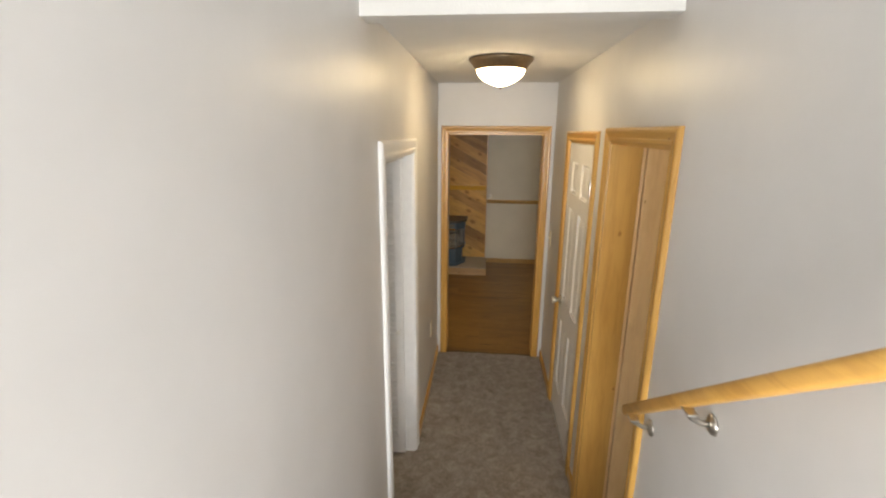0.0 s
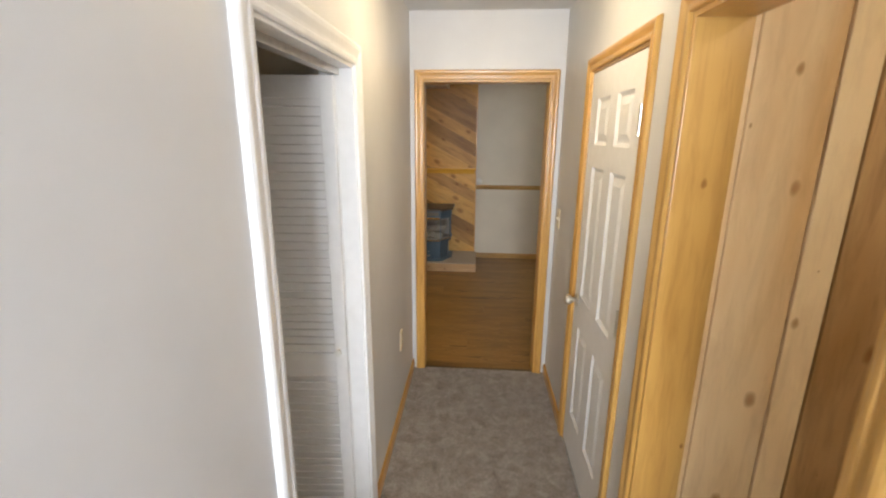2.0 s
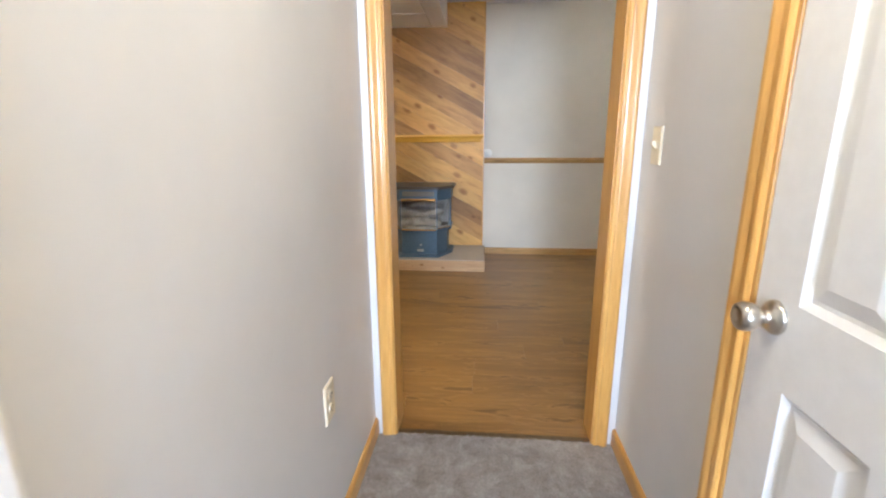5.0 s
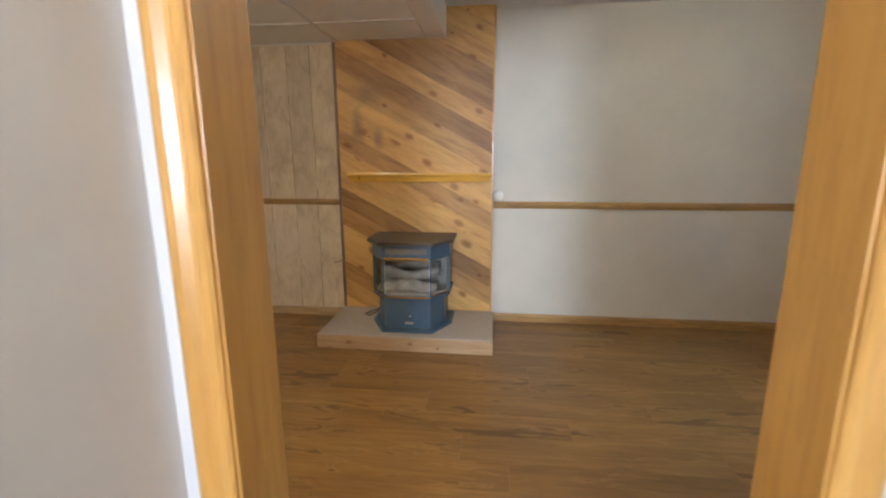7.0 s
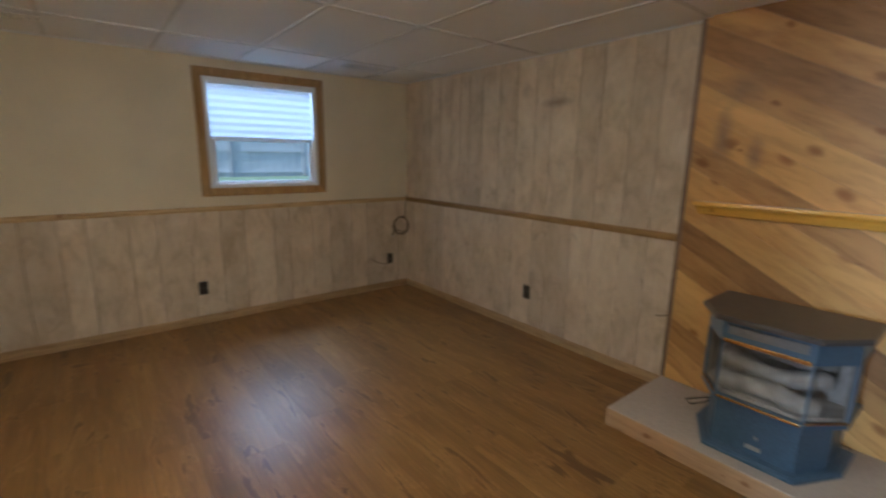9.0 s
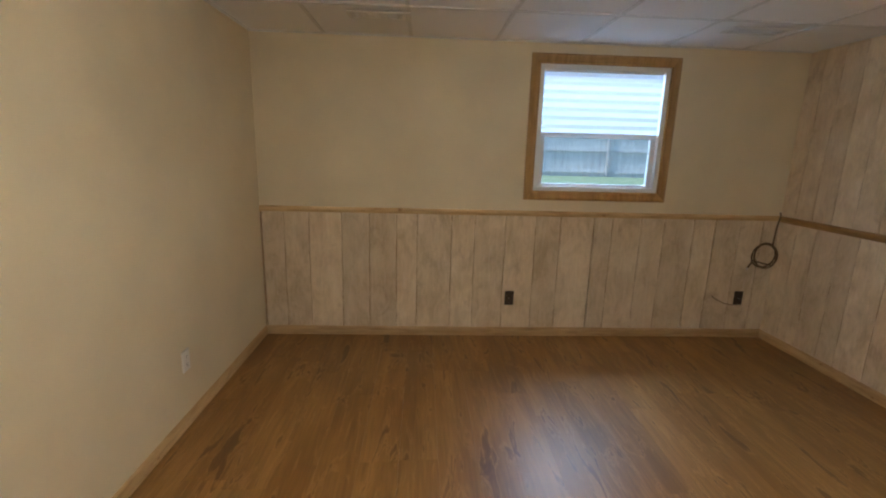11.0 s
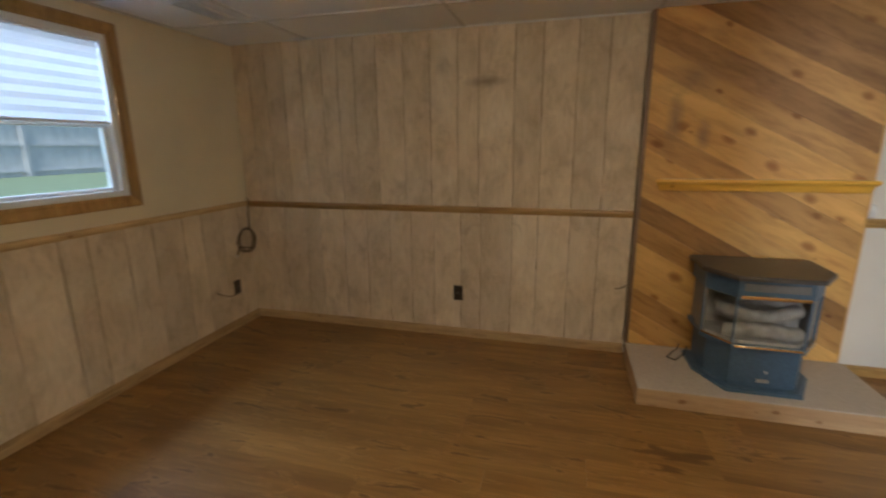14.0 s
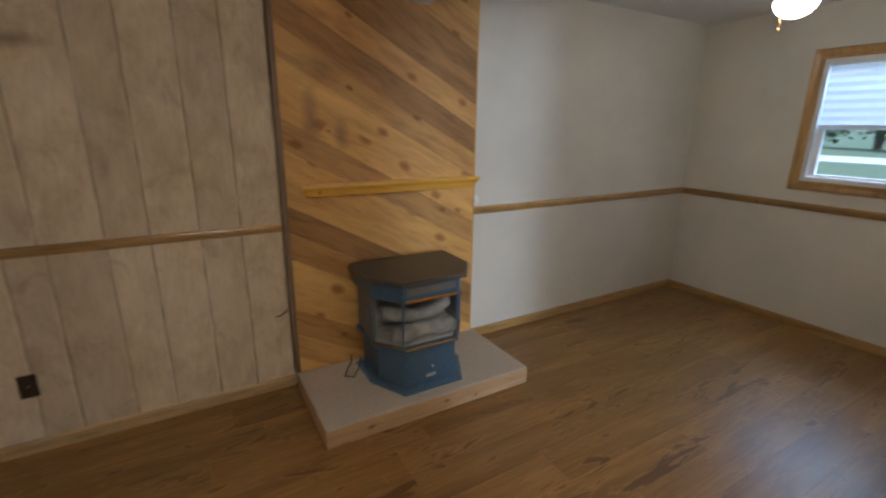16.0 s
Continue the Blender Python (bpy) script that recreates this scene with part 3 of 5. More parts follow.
def dropped_ceiling():
    """Lay-in tiles, each sagging and tilted a little, on a grid of pressed bars."""
    rng = random.Random(5)
    bm = bmesh.new()
    xs = [XW, -3.66, -2.46, -1.26, -0.555]
    ys = [YN + 0.0, 3.72, 4.325, 4.93, 5.535, 6.14, 6.745, YB]
    for x0, x1 in zip(xs, xs[1:]):
        for y0, y1 in zip(ys, ys[1:]):
            if x1 > -0.6 and y1 < 4.33:
                continue
            z = ZD + 0.006 + rng.uniform(-0.001, 0.002)
            box(bm, x0 + 0.008, x1 - 0.008, y0 + 0.008, y1 - 0.008, z, z + 0.015, 0.002)
    ob = structure("ceiling_dropped", bm, TILE, "dropped ceiling of large white fibre tiles", "ceiling")
    bars = bmesh.new()
    for x in xs[1:-1]:
        box(bars, x - 0.011, x + 0.011, YN, YB, ZD, ZD + 0.03)
    for y in ys[1:-1]:
        for x0, x1 in zip(xs, xs[1:]):
            if not (x1 > -0.6 and y < 4.33):
                box(bars, x0 + 0.011, x1 - 0.011, y - 0.011, y + 0.011, ZD + 0.0005, ZD + 0.03)
    box(bars, XW, XW + 0.02, YN, YB, ZD - 0.001, ZD + 0.02)
    box(bars, XW + 0.02, -1.3, YB - 0.02, YB, ZD - 0.001, ZD + 0.02)
    box(bars, XW + 0.02, XL - T, YN, YN + 0.02, ZD - 0.001, ZD + 0.02)
    part("grid_bars", bars, TBAR, ob)
    part("tile_backing", boxes((XW, -0.56, YD + TD, YB, ZD + 0.035, ZD + 0.05), (XW, XL - T, YN, YD + TD, ZD + 0.035, ZD + 0.05)), TBAR, ob)


dropped_ceiling()
soffit = boxes((-0.425, -0.41, YD + TD, YB, ZD, ZP), (-0.555, -0.425, YD + TD, YB, ZD, ZD + 0.016))
structure("soffit_edge", soffit, WHITE_GLOSS, "white boxed edge of the dropped ceiling", "ceiling edge")


def carpet_sheet():
    rng = random.Random(3)
    bm = bmesh.new()
    nx, ny = 66, 172
    y0, y1 = 1.70, YD + 0.012
    grid = [[bm.verts.new((XL + (XR - XL) * i / nx, y0 + (y1 - y0) * j / ny, rng.uniform(0, 0.007))) for i in range(nx + 1)] for j in range(ny + 1)]
    for j in range(ny):
        for i in range(nx):
            bm.faces.new((grid[j][i], grid[j][i + 1], grid[j + 1][i + 1], grid[j + 1][i]))
    return bm


smooth(structure("floor_carpet", carpet_sheet(), CARPET, "mottled grey-brown cut pile carpet in the hallway", "carpet"))
structure("floor_slab", boxes((XW - T, XE + T, YN - T, YB + T, -0.14, -0.012), (-1.5, 2.1, 0.9, YN - T, -0.14, -0.012)), CONCRETE, "concrete slab under the floors", "floor")
structure("floor_closet", boxes((-1.12, XL, 1.93, 3.0, -0.012, 0.002)), CARPET, "grey carpet inside the closet", "carpet")
structure("floor_side_room", boxes((XR, 2.0, 1.0, 2.6, -0.012, 0.0)), CONCRETE, "bare floor of the side room", "floor")
stairs = bmesh.new()
for i, y in enumerate((1.70, 1.45, 1.20)):
    box(stairs, XL, XR, y - 0.25, y, 0, 0.185 * (i + 1), 0.012)
box(stairs, XL, XR, -1.5, 0.95, 0, ZF)
structure("stairs", stairs, CARPET, "carpeted steps down from the entry landing", "stairs")


def outside():
    bm = bmesh.new()
    z, far = 0.75, 900
    xs, ys = [-far, XW - T, XE + T, far], [-far, -1.6, YB + T, far]
    v = [[bm.verts.new((x, y, z)) for x in xs] for y in ys]
    for j in range(3):
        for i in range(3):
            if not (i == 1 and j == 1):
                bm.faces.new((v[j][i], v[j][i + 1], v[j + 1][i + 1], v[j + 1][i]))
    structure("ground", bm, GRASS, "green lawn round the house", "lawn")
    structure("pavement", boxes((13.0, 16.5, -40, 60, z, z + 0.02)), CONCRETE, "pale concrete drive across the lawn", "drive")


outside()

# ---- doorway, casings and doors ----
MATS_Z = (PINE_X, PINE_Z)


def lining(parent, axis, a0, a1, z1, f0, f1, t, mats):
    """Jamb boards and head board through a wall."""
    for p0, p1 in ((a0, a0 + t), (a1 - t, a1)):
        r = (p0, p1, f0, f1, 0, z1) if axis == 0 else (f0, f1, p0, p1, 0, z1)
        part("jamb", boxes(r, bev=0.002), mats[1], parent)
    r = (a0 + t, a1 - t, f0, f1, z1 - t, z1) if axis == 0 else (f0, f1, a0 + t, a1 - t, z1 - t, z1)
    part("head_jamb", boxes(r, bev=0.002), mats[0], parent)


door_1 = empty("door_1", (0, YD, 0), "open doorway cased in varnished golden pine", "doorway", kind="structure")
door_1.location = (0, 0, 0)
lining(door_1, 0, DX0, DX1, DZ, YD - 0.002, YD + TD + 0.002, 0.018, MATS_Z)
casing(door_1, lambda a, z, d: Vector((a, YD - d, z)), DX0 + 0.014, DX1 - 0.014, 0.0, DZ - 0.002, 0.058, MATS_Z)
casing(door_1, lambda a, z, d: Vector((a, YD + TD + d, z)), DX0 + 0.014, DX1 - 0.014, 0.0, DZ - 0.006, 0.058, MATS_Z)
part("threshold_strip", boxes((DX0 + 0.018, DX1 - 0.018, YD + 0.004, YD + 0.03, -0.005, 0.006), bev=0.002), BRONZE, door_1)


def six_panel_door():
    d = empty("door_2", (0, 0, 0), "closed white six-panel door in a varnished pine casing", "door", kind="structure")
    lining(d, 1, WY0, WY1, WZ, XR - 0.002, XR + T, 0.016, (PINE_Y, PINE_Z))
    casing(d, lambda a, z, dd: Vector((XR - dd, a, z)), WY0 + 0.005, WY1 - 0.005, 0.0, WZ - 0.005, 0.058, (PINE_Y, PINE_Z))
    y0, y1, z0, z1 = WY0 + 0.019, WY1 - 0.019, 0.012, WZ - 0.02
    fx = XR + 0.002
    w = y1 - y0
    st, mid = 0.115, 0.105
    cols = [(y0 + st, y0 + w / 2 - mid / 2), (y0 + w / 2 + mid / 2, y1 - st)]
    rows = [(z0 + 0.235, z0 + 0.735), (z0 + 0.90, z1 - 0.415), (z1 - 0.315, z1 - 0.115)]
    frame_bm = bmesh.new()
    box(frame_bm, fx, fx + 0.012, y0, y0 + st, z0, z1)
    box(frame_bm, fx, fx + 0.012, y1 - st, y1, z0, z1)
    box(frame_bm, fx, fx + 0.012, cols[0][1], cols[1][0], z0, z1)
    zs = [z0] + [c for r in rows for c in r] + [z1]
    for a, b in zip(zs[::2], zs[1::2]):
        for c0, c1 in cols:
            box(frame_bm, fx, fx + 0.012, c0, c1, a, b)
    leaf = part("leaf", frame_bm, WHITE_GLOSS, d)
    part("core", boxes((fx + 0.012, fx + 0.035, y0, y1, z0, z1)), WHITE_GLOSS, leaf)
    for a, b in rows:
        for c0, c1 in cols:
            bm = bmesh.new()
            ring = lambda k, x: [(x, c0 + k, a + k), (x, c1 - k, a + k), (x, c1 - k, b - k), (x, c0 + k, b - k)]
            loft(bm, [ring(0.0, fx + 0.0115), ring(0.0, fx + 0.001), ring(0.012, fx + 0.0105), ring(0.020, fx + 0.0105), ring(0.048, fx + 0.002)])
            part("panel", bm, WHITE_GLOSS, leaf)
    for z in (0.22, 1.03, 1.74):
        bm = boxes((fx - 0.002, fx + 0.001, y0, y0 + 0.020, z - 0.045, z + 0.045))
        lathe(bm, [(0.0001, -0.05), (0.0065, -0.05), (0.0065, 0.05), (0.0001, 0.05)], 12, Matrix.Translation((fx - 0.013, y0 - 0.005, z)))
        box(bm, fx - 0.013, fx, y0 - 0.006, y0 - 0.003, z - 0.045, z + 0.045)
        part("hinge", bm, NICKEL, d, "satin nickel hinge")
    bm = bmesh.new()
    lathe(bm, [(0.0001, 0), (0.033, 0), (0.033, 0.004), (0.027, 0.010), (0.013, 0.013), (0.012, 0.028), (0.021, 0.034), (0.0265, 0.044), (0.0275, 0.056), (0.024, 0.066), (0.012, 0.068), (0.010, 0.066), (0.0001, 0.066)], 28, Matrix.Translation((fx, y1 - 0.062, 0.872)) @ pose(0, 0, 0, 0, -90, 0))
    smooth(part("knob", bm, NICKEL, d, "round satin nickel knob"))


six_panel_door()

closet = empty("closet_opening", (0, 0, 0), "white painted casing round the closet opening", "casing", kind="structure")
lining(closet, 1, CY0, CY1, CZ, XL - T - 0.002, XL + 0.002, 0.016, (WHITE_GLOSS, WHITE_GLOSS))
casing(closet, lambda a, z, d: Vector((XL + d, a, z)), CY0 + 0.005, CY1 - 0.005, 0.0, CZ - 0.005, 0.075, (WHITE_GLOSS, WHITE_GLOSS))
part("track", boxes((XL - 0.075, XL - 0.045, CY0 + 0.018, CY1 - 0.018, CZ - 0.038, CZ - 0.016)), NICKEL, closet)


def louvre_leaf(parent, m):
    """A bifold leaf 0.37 m wide, hung along local x, facing local -y."""
    w, h, t, st = 0.372, 1.865, 0.028, 0.046
    bm = boxes((0, st, 0, t, 0, h), (w - st, w, 0, t, 0, h), bev=0.002)
    fr = part("leaf_frame", bm, WHITE_GLOSS, parent)
    fr.matrix_basis = m
    for z0, z1 in ((0, 0.11), (0.735, 0.835), (h - 0.075, h)):
        part("rail", boxes((st, w - st, 0.002, t - 0.002, z0, z1), bev=0.001), WHITE_GLOSS, fr)
    slat = boxes((st, w - st, -0.0225, 0.0225, -0.003, 0.003))
    first = None
    for z0, z1 in ((0.11, 0.735), (0.835, h - 0.075)):
        k = int((z1 - z0) / 0.0315)
        for i in range(k):
            z = z0 + (i + 0.5) * (z1 - z0) / k
            if first is None:
                first = part("slat", slat, WHITE_GLOSS, fr)
                ob = first
            else:
                ob = new("slat", first.data)
                ob.parent = fr
            ob.matrix_basis = pose(0, t / 2, z, 71, 0, 0)
    return fr


bifold = empty("bifold_door", (0, 0, 0), "white louvred bifold closet door folded open", "bifold door")
louvre_leaf(bifold, pose(XL - 0.058, CY1 - 0.055, 0.018, 0, 0, 180 + 3.6) @ pose(0, -0.028, 0))
louvre_leaf(bifold, pose(XL - 0.058, CY1 - 0.022, 0.018, 0, 0, 180 + 3) @ pose(0, -0.028, 0))
bm = bmesh.new()
lathe(bm, [(0.0001, 0), (0.009, 0), (0.007, 0.008), (0.014, 0.016), (0.013, 0.024), (0.0001, 0.026)], 16, pose(XL - 0.085, CY1 - 0.062, 0.87, 90, 0, 0))
part("knob", bm, WHITE_PLASTIC, bifold)

pine = empty("pine_opening", (0, 0, 0), "varnished pine casing round an opening lined with boards", "casing", kind="structure")
lining(pine, 1, PY0, PY1, PZ, XR - 0.002, XR + 0.142, 0.018, (PINE_Y, PINE_Z))
casing(pine, lambda a, z, d: Vector((XR - d, a, z)), PY0 + 0.004, PY1 - 0.004, 0.0, PZ - 0.004, 0.058, (PINE_Y, PINE_Z))
board_wall = structure("wall_boards", boxes((XR + T, 2.0, PY1 + 0.02, PY1 + 0.09, 0, 2.42)), GROOVE, "knotty pine board wall inside the side opening", "board wall")
x = XR + 0.144
for wd, board in ((0.024, RAW_PINE), (0.214, RAW_PINE), (0.10, RAW_PINE), (0.235, BROWN_BOARD), (0.16, RAW_PINE), (0.20, BROWN_BOARD), (0.235, RAW_PINE)):
    part("plank", boxes((x, x + wd - 0.008, PY1 - 0.012 if wd < 0.05 else PY1 - 0.002, PY1 + 0.02, 0, 2.4), bev=0.004), board, board_wall)
    x += wd


# ---- stair handrail ----
def handrail():
    rail = empty("handrail", (0, 0, 0), "round-edged golden pine handrail on the stair wall", "handrail")
    a, b = Vector((0.415, 1.705, 1.139)), Vector((0.415, 0.15, 2.329))
    d = (b - a).normalized()
    side, up = Vector((1, 0, 0)), d.cross(Vector((1, 0, 0)))
    if up.z < 0:
        up = -up
    ring = []
    for k in range(20):
        t = 2 * math.pi * k / 20
        c, s = math.cos(t), math.sin(t)
        ring.append((0.0165 * math.copysign(abs(c) ** 0.6, c), 0.018 * math.copysign(abs(s) ** 0.6, s)))
    bm = bmesh.new()
    loft(bm, [[a + d * e + side * u * k + up * v * k for u, v in ring] for e, k in ((0, 0.82), (0.006, 1), ((b - a).length, 1))])
    smooth(part("rail", bm, PINE_Y, rail))
    for y in (1.66, 1.33, 0.45):
        z = a.z + (a.y - y) * -d.z / d.y
        bm = bmesh.new()
        lathe(bm, [(0.0001, 0), (0.026, 0), (0.025, 0.005), (0.017, 0.010), (0.0001, 0.011)], 20, pose(XR, y + 0.01, z - 0.072, 0, -90, 0))
        tube(bm, [(XR - 0.006, y + 0.01, z - 0.072), (0.455, y + 0.01, z - 0.068), (0.43, y + 0.006, z - 0.052), (0.416, y, z - 0.022)], 0.008, 10)
        box(bm, 0.402, 0.428, y - 0.035, y + 0.03, z - 0.026, z - 0.019, 0.002)
        smooth(part("bracket", bm, NICKEL, rail, "satin nickel bracket"))


handrail()

# ---- baseboards and chair rails ----
BASE_PROFILE = [(0, 0), (0.011, 0), (0.011, 0.05), (0.008, 0.058), (0.004, 0.064), (0, 0.066)]
RAIL_PROFILE = [(0, -0.028), (0.008, -0.028), (0.011, -0.016), (0.018, -0.008), (0.020, 0.010), (0.016, 0.022), (0.006, 0.028), (0, 0.028)]


def run_of(profile, a, b, out, z=0.0, k=1.0):
    a, b, out = Vector((*a, z)), Vector((*b, z)), Vector((*out, 0))
    bm = bmesh.new()
    return loft(bm, [[p + out * d * k + Vector((0, 0, h * k)) for d, h in profile] for p in (a, b)])


def skirting(name, rows, profile, z, label, category, k=1.0):
    for a, b, out, mat in rows:
        structure(name, run_of(profile, a, b, out, z, k), mat, label, category)


skirting("baseboard", [
    ((XL, CY1 + 0.075), (XL, YD), (1, 0), PINE_Y), ((XL, 1.71), (XL, CY0 - 0.075), (1, 0), PINE_Y),
    ((XR, WY1 + 0.054), (XR, YD), (-1, 0), PINE_Y), ((XR, PY1 + 0.055), (XR, WY0 - 0.054), (-1, 0), PINE_Y),
], BASE_PROFILE, 0.003, "varnished pine baseboard along the hallway carpet", "baseboard", 1.1)
skirting("baseboard", [
    ((XW + 0.014, YN + 0.012), (XW + 0.014, YB - 0.012), (1, 0), BASE_Y), ((XW + 0.014, YB - 0.014), (-1.30, YB - 0.014), (0, -1), BASE_X),
    ((-0.02, YB), (XE, YB), (0, -1), TRIM_X), ((XE, YD + TD), (XE, YB - 0.012), (-1, 0), TRIM_Y),
    ((XW + 0.012, YN), (XL - T, YN), (0, 1), BASE_X), ((XL - T, YN + 0.012), (XL - T, YD + TD), (-1, 0), BASE_Y), ((DX1 + 0.07, YD + TD), (XE - 0.012, YD + TD), (0, 1), TRIM_X),
], BASE_PROFILE, 0.0, "worn stained wood baseboard along the laminate floor", "baseboard", 1.05)
skirting("chair_rail", [
    ((-0.04, YB), (XE, YB), (0, -1), TRIM_X), ((XE, YD + TD), (XE, YB - 0.02), (-1, 0), TRIM_Y),
], RAIL_PROFILE, 0.985, "stained wood chair rail along the wall", "chair rail")
skirting("chair_rail", [((XW, YN), (XW, YB - 0.02), (1, 0), BASE_Y), ((XW + 0.012, YB - 0.012), (-1.30, YB - 0.012), (0, -1), TRIM_X)], RAIL_PROFILE, 1.0, "worn wood chair rail capping the wainscot panelling", "chair rail", 0.86)


# ---- family room: hearth, stove and panel ----
PX0, PX1, PYF = -1.285, -0.055, 7.205


def clip(poly, inside, cut):
    out = []
    for p, q in zip(poly, poly[1:] + poly[:1]):
        if inside(p):
            out.append(p)
        if inside(p) != inside(q):
            out.append(cut(p, q))
    return out


def clip_rect(poly, x0, x1, z0, z1):
    for axis, v, sign in ((0, x0, 1), (0, x1, -1), (1, z0, 1), (1, z1, -1)):
        if not poly:
            break
        poly = clip(poly, lambda p: sign * (p[axis] - v) >= 0, lambda p, q: tuple(p[i] + (q[i] - p[i]) * (v - p[axis]) / (q[axis] - p[axis]) for i in (0, 1)))
    return poly


def chimney_panel():
    ob = empty("chimney_panel", (0, 0, 0), "stove surround clad in diagonal stained pine boards", "wood panel", kind="structure")
    part("backing", boxes((PX0 + 0.009, PX1 - 0.004, PYF + 0.016, YB, 0, ZP)), PANEL_GROOVE, ob)
    # the left edge board is darker than the right one
    part("edge_board", boxes((PX0 - 0.014, PX0 + 0.009, PYF - 0.002, YB, 0.107, ZD), bev=0.002), EDGE_WOOD, ob, "dark edge board")
    part("edge_board", boxes((PX1 - 0.004, PX1 + 0.012, PYF + 0.004, YB, 0, ZP), bev=0.002), PINE_Z, ob, "edge board")
    ang = math.radians(-28.5)
    c, s = math.cos(ang), math.sin(ang)
    # tones board by board, upward from the hearth: s sapwood, a amber, h heartwood
    tones = "sassaassahssassahahhassa"
    w = 0.1535 * c
    v = 1.135 * c - 10 * w
    for tone in tones:
        corners = [(-3, v + 0.0005), (4, v + 0.0005), (4, v + w - 0.0005), (-3, v + w - 0.0005)]
        poly = clip_rect([(PX0 + u * c - q * s, u * s + q * c) for u, q in corners], PX0 + 0.010, PX1, 0.107, ZP)
        v += w
        if len(poly) < 3:
            continue
        cx, cz = sum(p[0] for p in poly) / len(poly), sum(p[1] for p in poly) / len(poly)
        m = Matrix.Translation((cx, PYF + 0.016, cz)) @ Matrix.Rotation(-ang, 4, "Y")
        inv = m.inverted()
        bm = bmesh.new()
        outer = [inv @ Vector((x, PYF + 0.016, z)) for x, z in poly]
        face = [inv @ Vector((x, PYF + 0.003, z)) for x, z in poly]
        k = 0.0022
        mid = sum((p for p in face), Vector()) / len(face)
        inner = [p + (mid - p).normalized() * k + Vector((0, -0.003, 0)) for p in face]
        loft(bm, [outer, face, inner])
        b = part("plank", bm, {"s": SAP_PINE, "a": AMBER_PINE, "h": HEART_PINE}[tone], ob)
        b.matrix_basis = m
    return ob


chimney_panel()


def mantel():
    ob = empty("mantel_shelf", (0, 0, 0), "narrow moulded golden pine mantel strip on the panel", "mantel")
    prof = [(0, 0), (0.036, 0), (0.041, 0.005), (0.045, 0.022), (0.050, 0.036), (0.056, 0.045), (0.064, 0.049), (0.066, 0.060), (0.064, 0.072), (0, 0.072)]
    bm = bmesh.new()
    z, y = 1.172, PYF
    ends = []
    for sgn, x in ((-1, -1.205), (1, -0.05)):
        ends.append([Vector((x + sgn * (d - 0.064) * 1.0, y - d, z + h)) for d, h in prof])
    loft(bm, ends)
    part("moulding", bm, MANTEL_PINE, ob)


mantel()


def hearth():
    ob = empty("hearth", (0, 0, 0), "low pine-edged hearth platform under the stove", "hearth")
    x0, x1, y0, y1, h = -1.298, -0.022, 6.588, PYF, 0.107
    part("front_board", boxes((x0, x1, y0, y0 + 0.02, 0, h - 0.006), bev=0.002), HEARTH_PINE, ob, "knotty pine front board")
    part("side_board", boxes((x0, x0 + 0.02, y0 + 0.021, y1, 0, h - 0.006), bev=0.002), HEARTH_PINE, ob)
    part("side_board", boxes((x1 - 0.02, x1, y0 + 0.021, y1, 0, h - 0.006), bev=0.002), HEARTH_PINE, ob)
    part("top_board", boxes((x0 + 0.003, x1 - 0.003, y0 + 0.003, y1, h - 0.012, h), bev=0.003), STONE_TOP, ob, "speckled beige top")


hearth()


def bay(w, f, d, s, cx=-0.646, yb=7.14):
    return [(cx - w / 2, yb), (cx - w / 2, yb - s), (cx - f / 2, yb - d), (cx + f / 2, yb - d), (cx + w / 2, yb - s), (cx + w / 2, yb)]


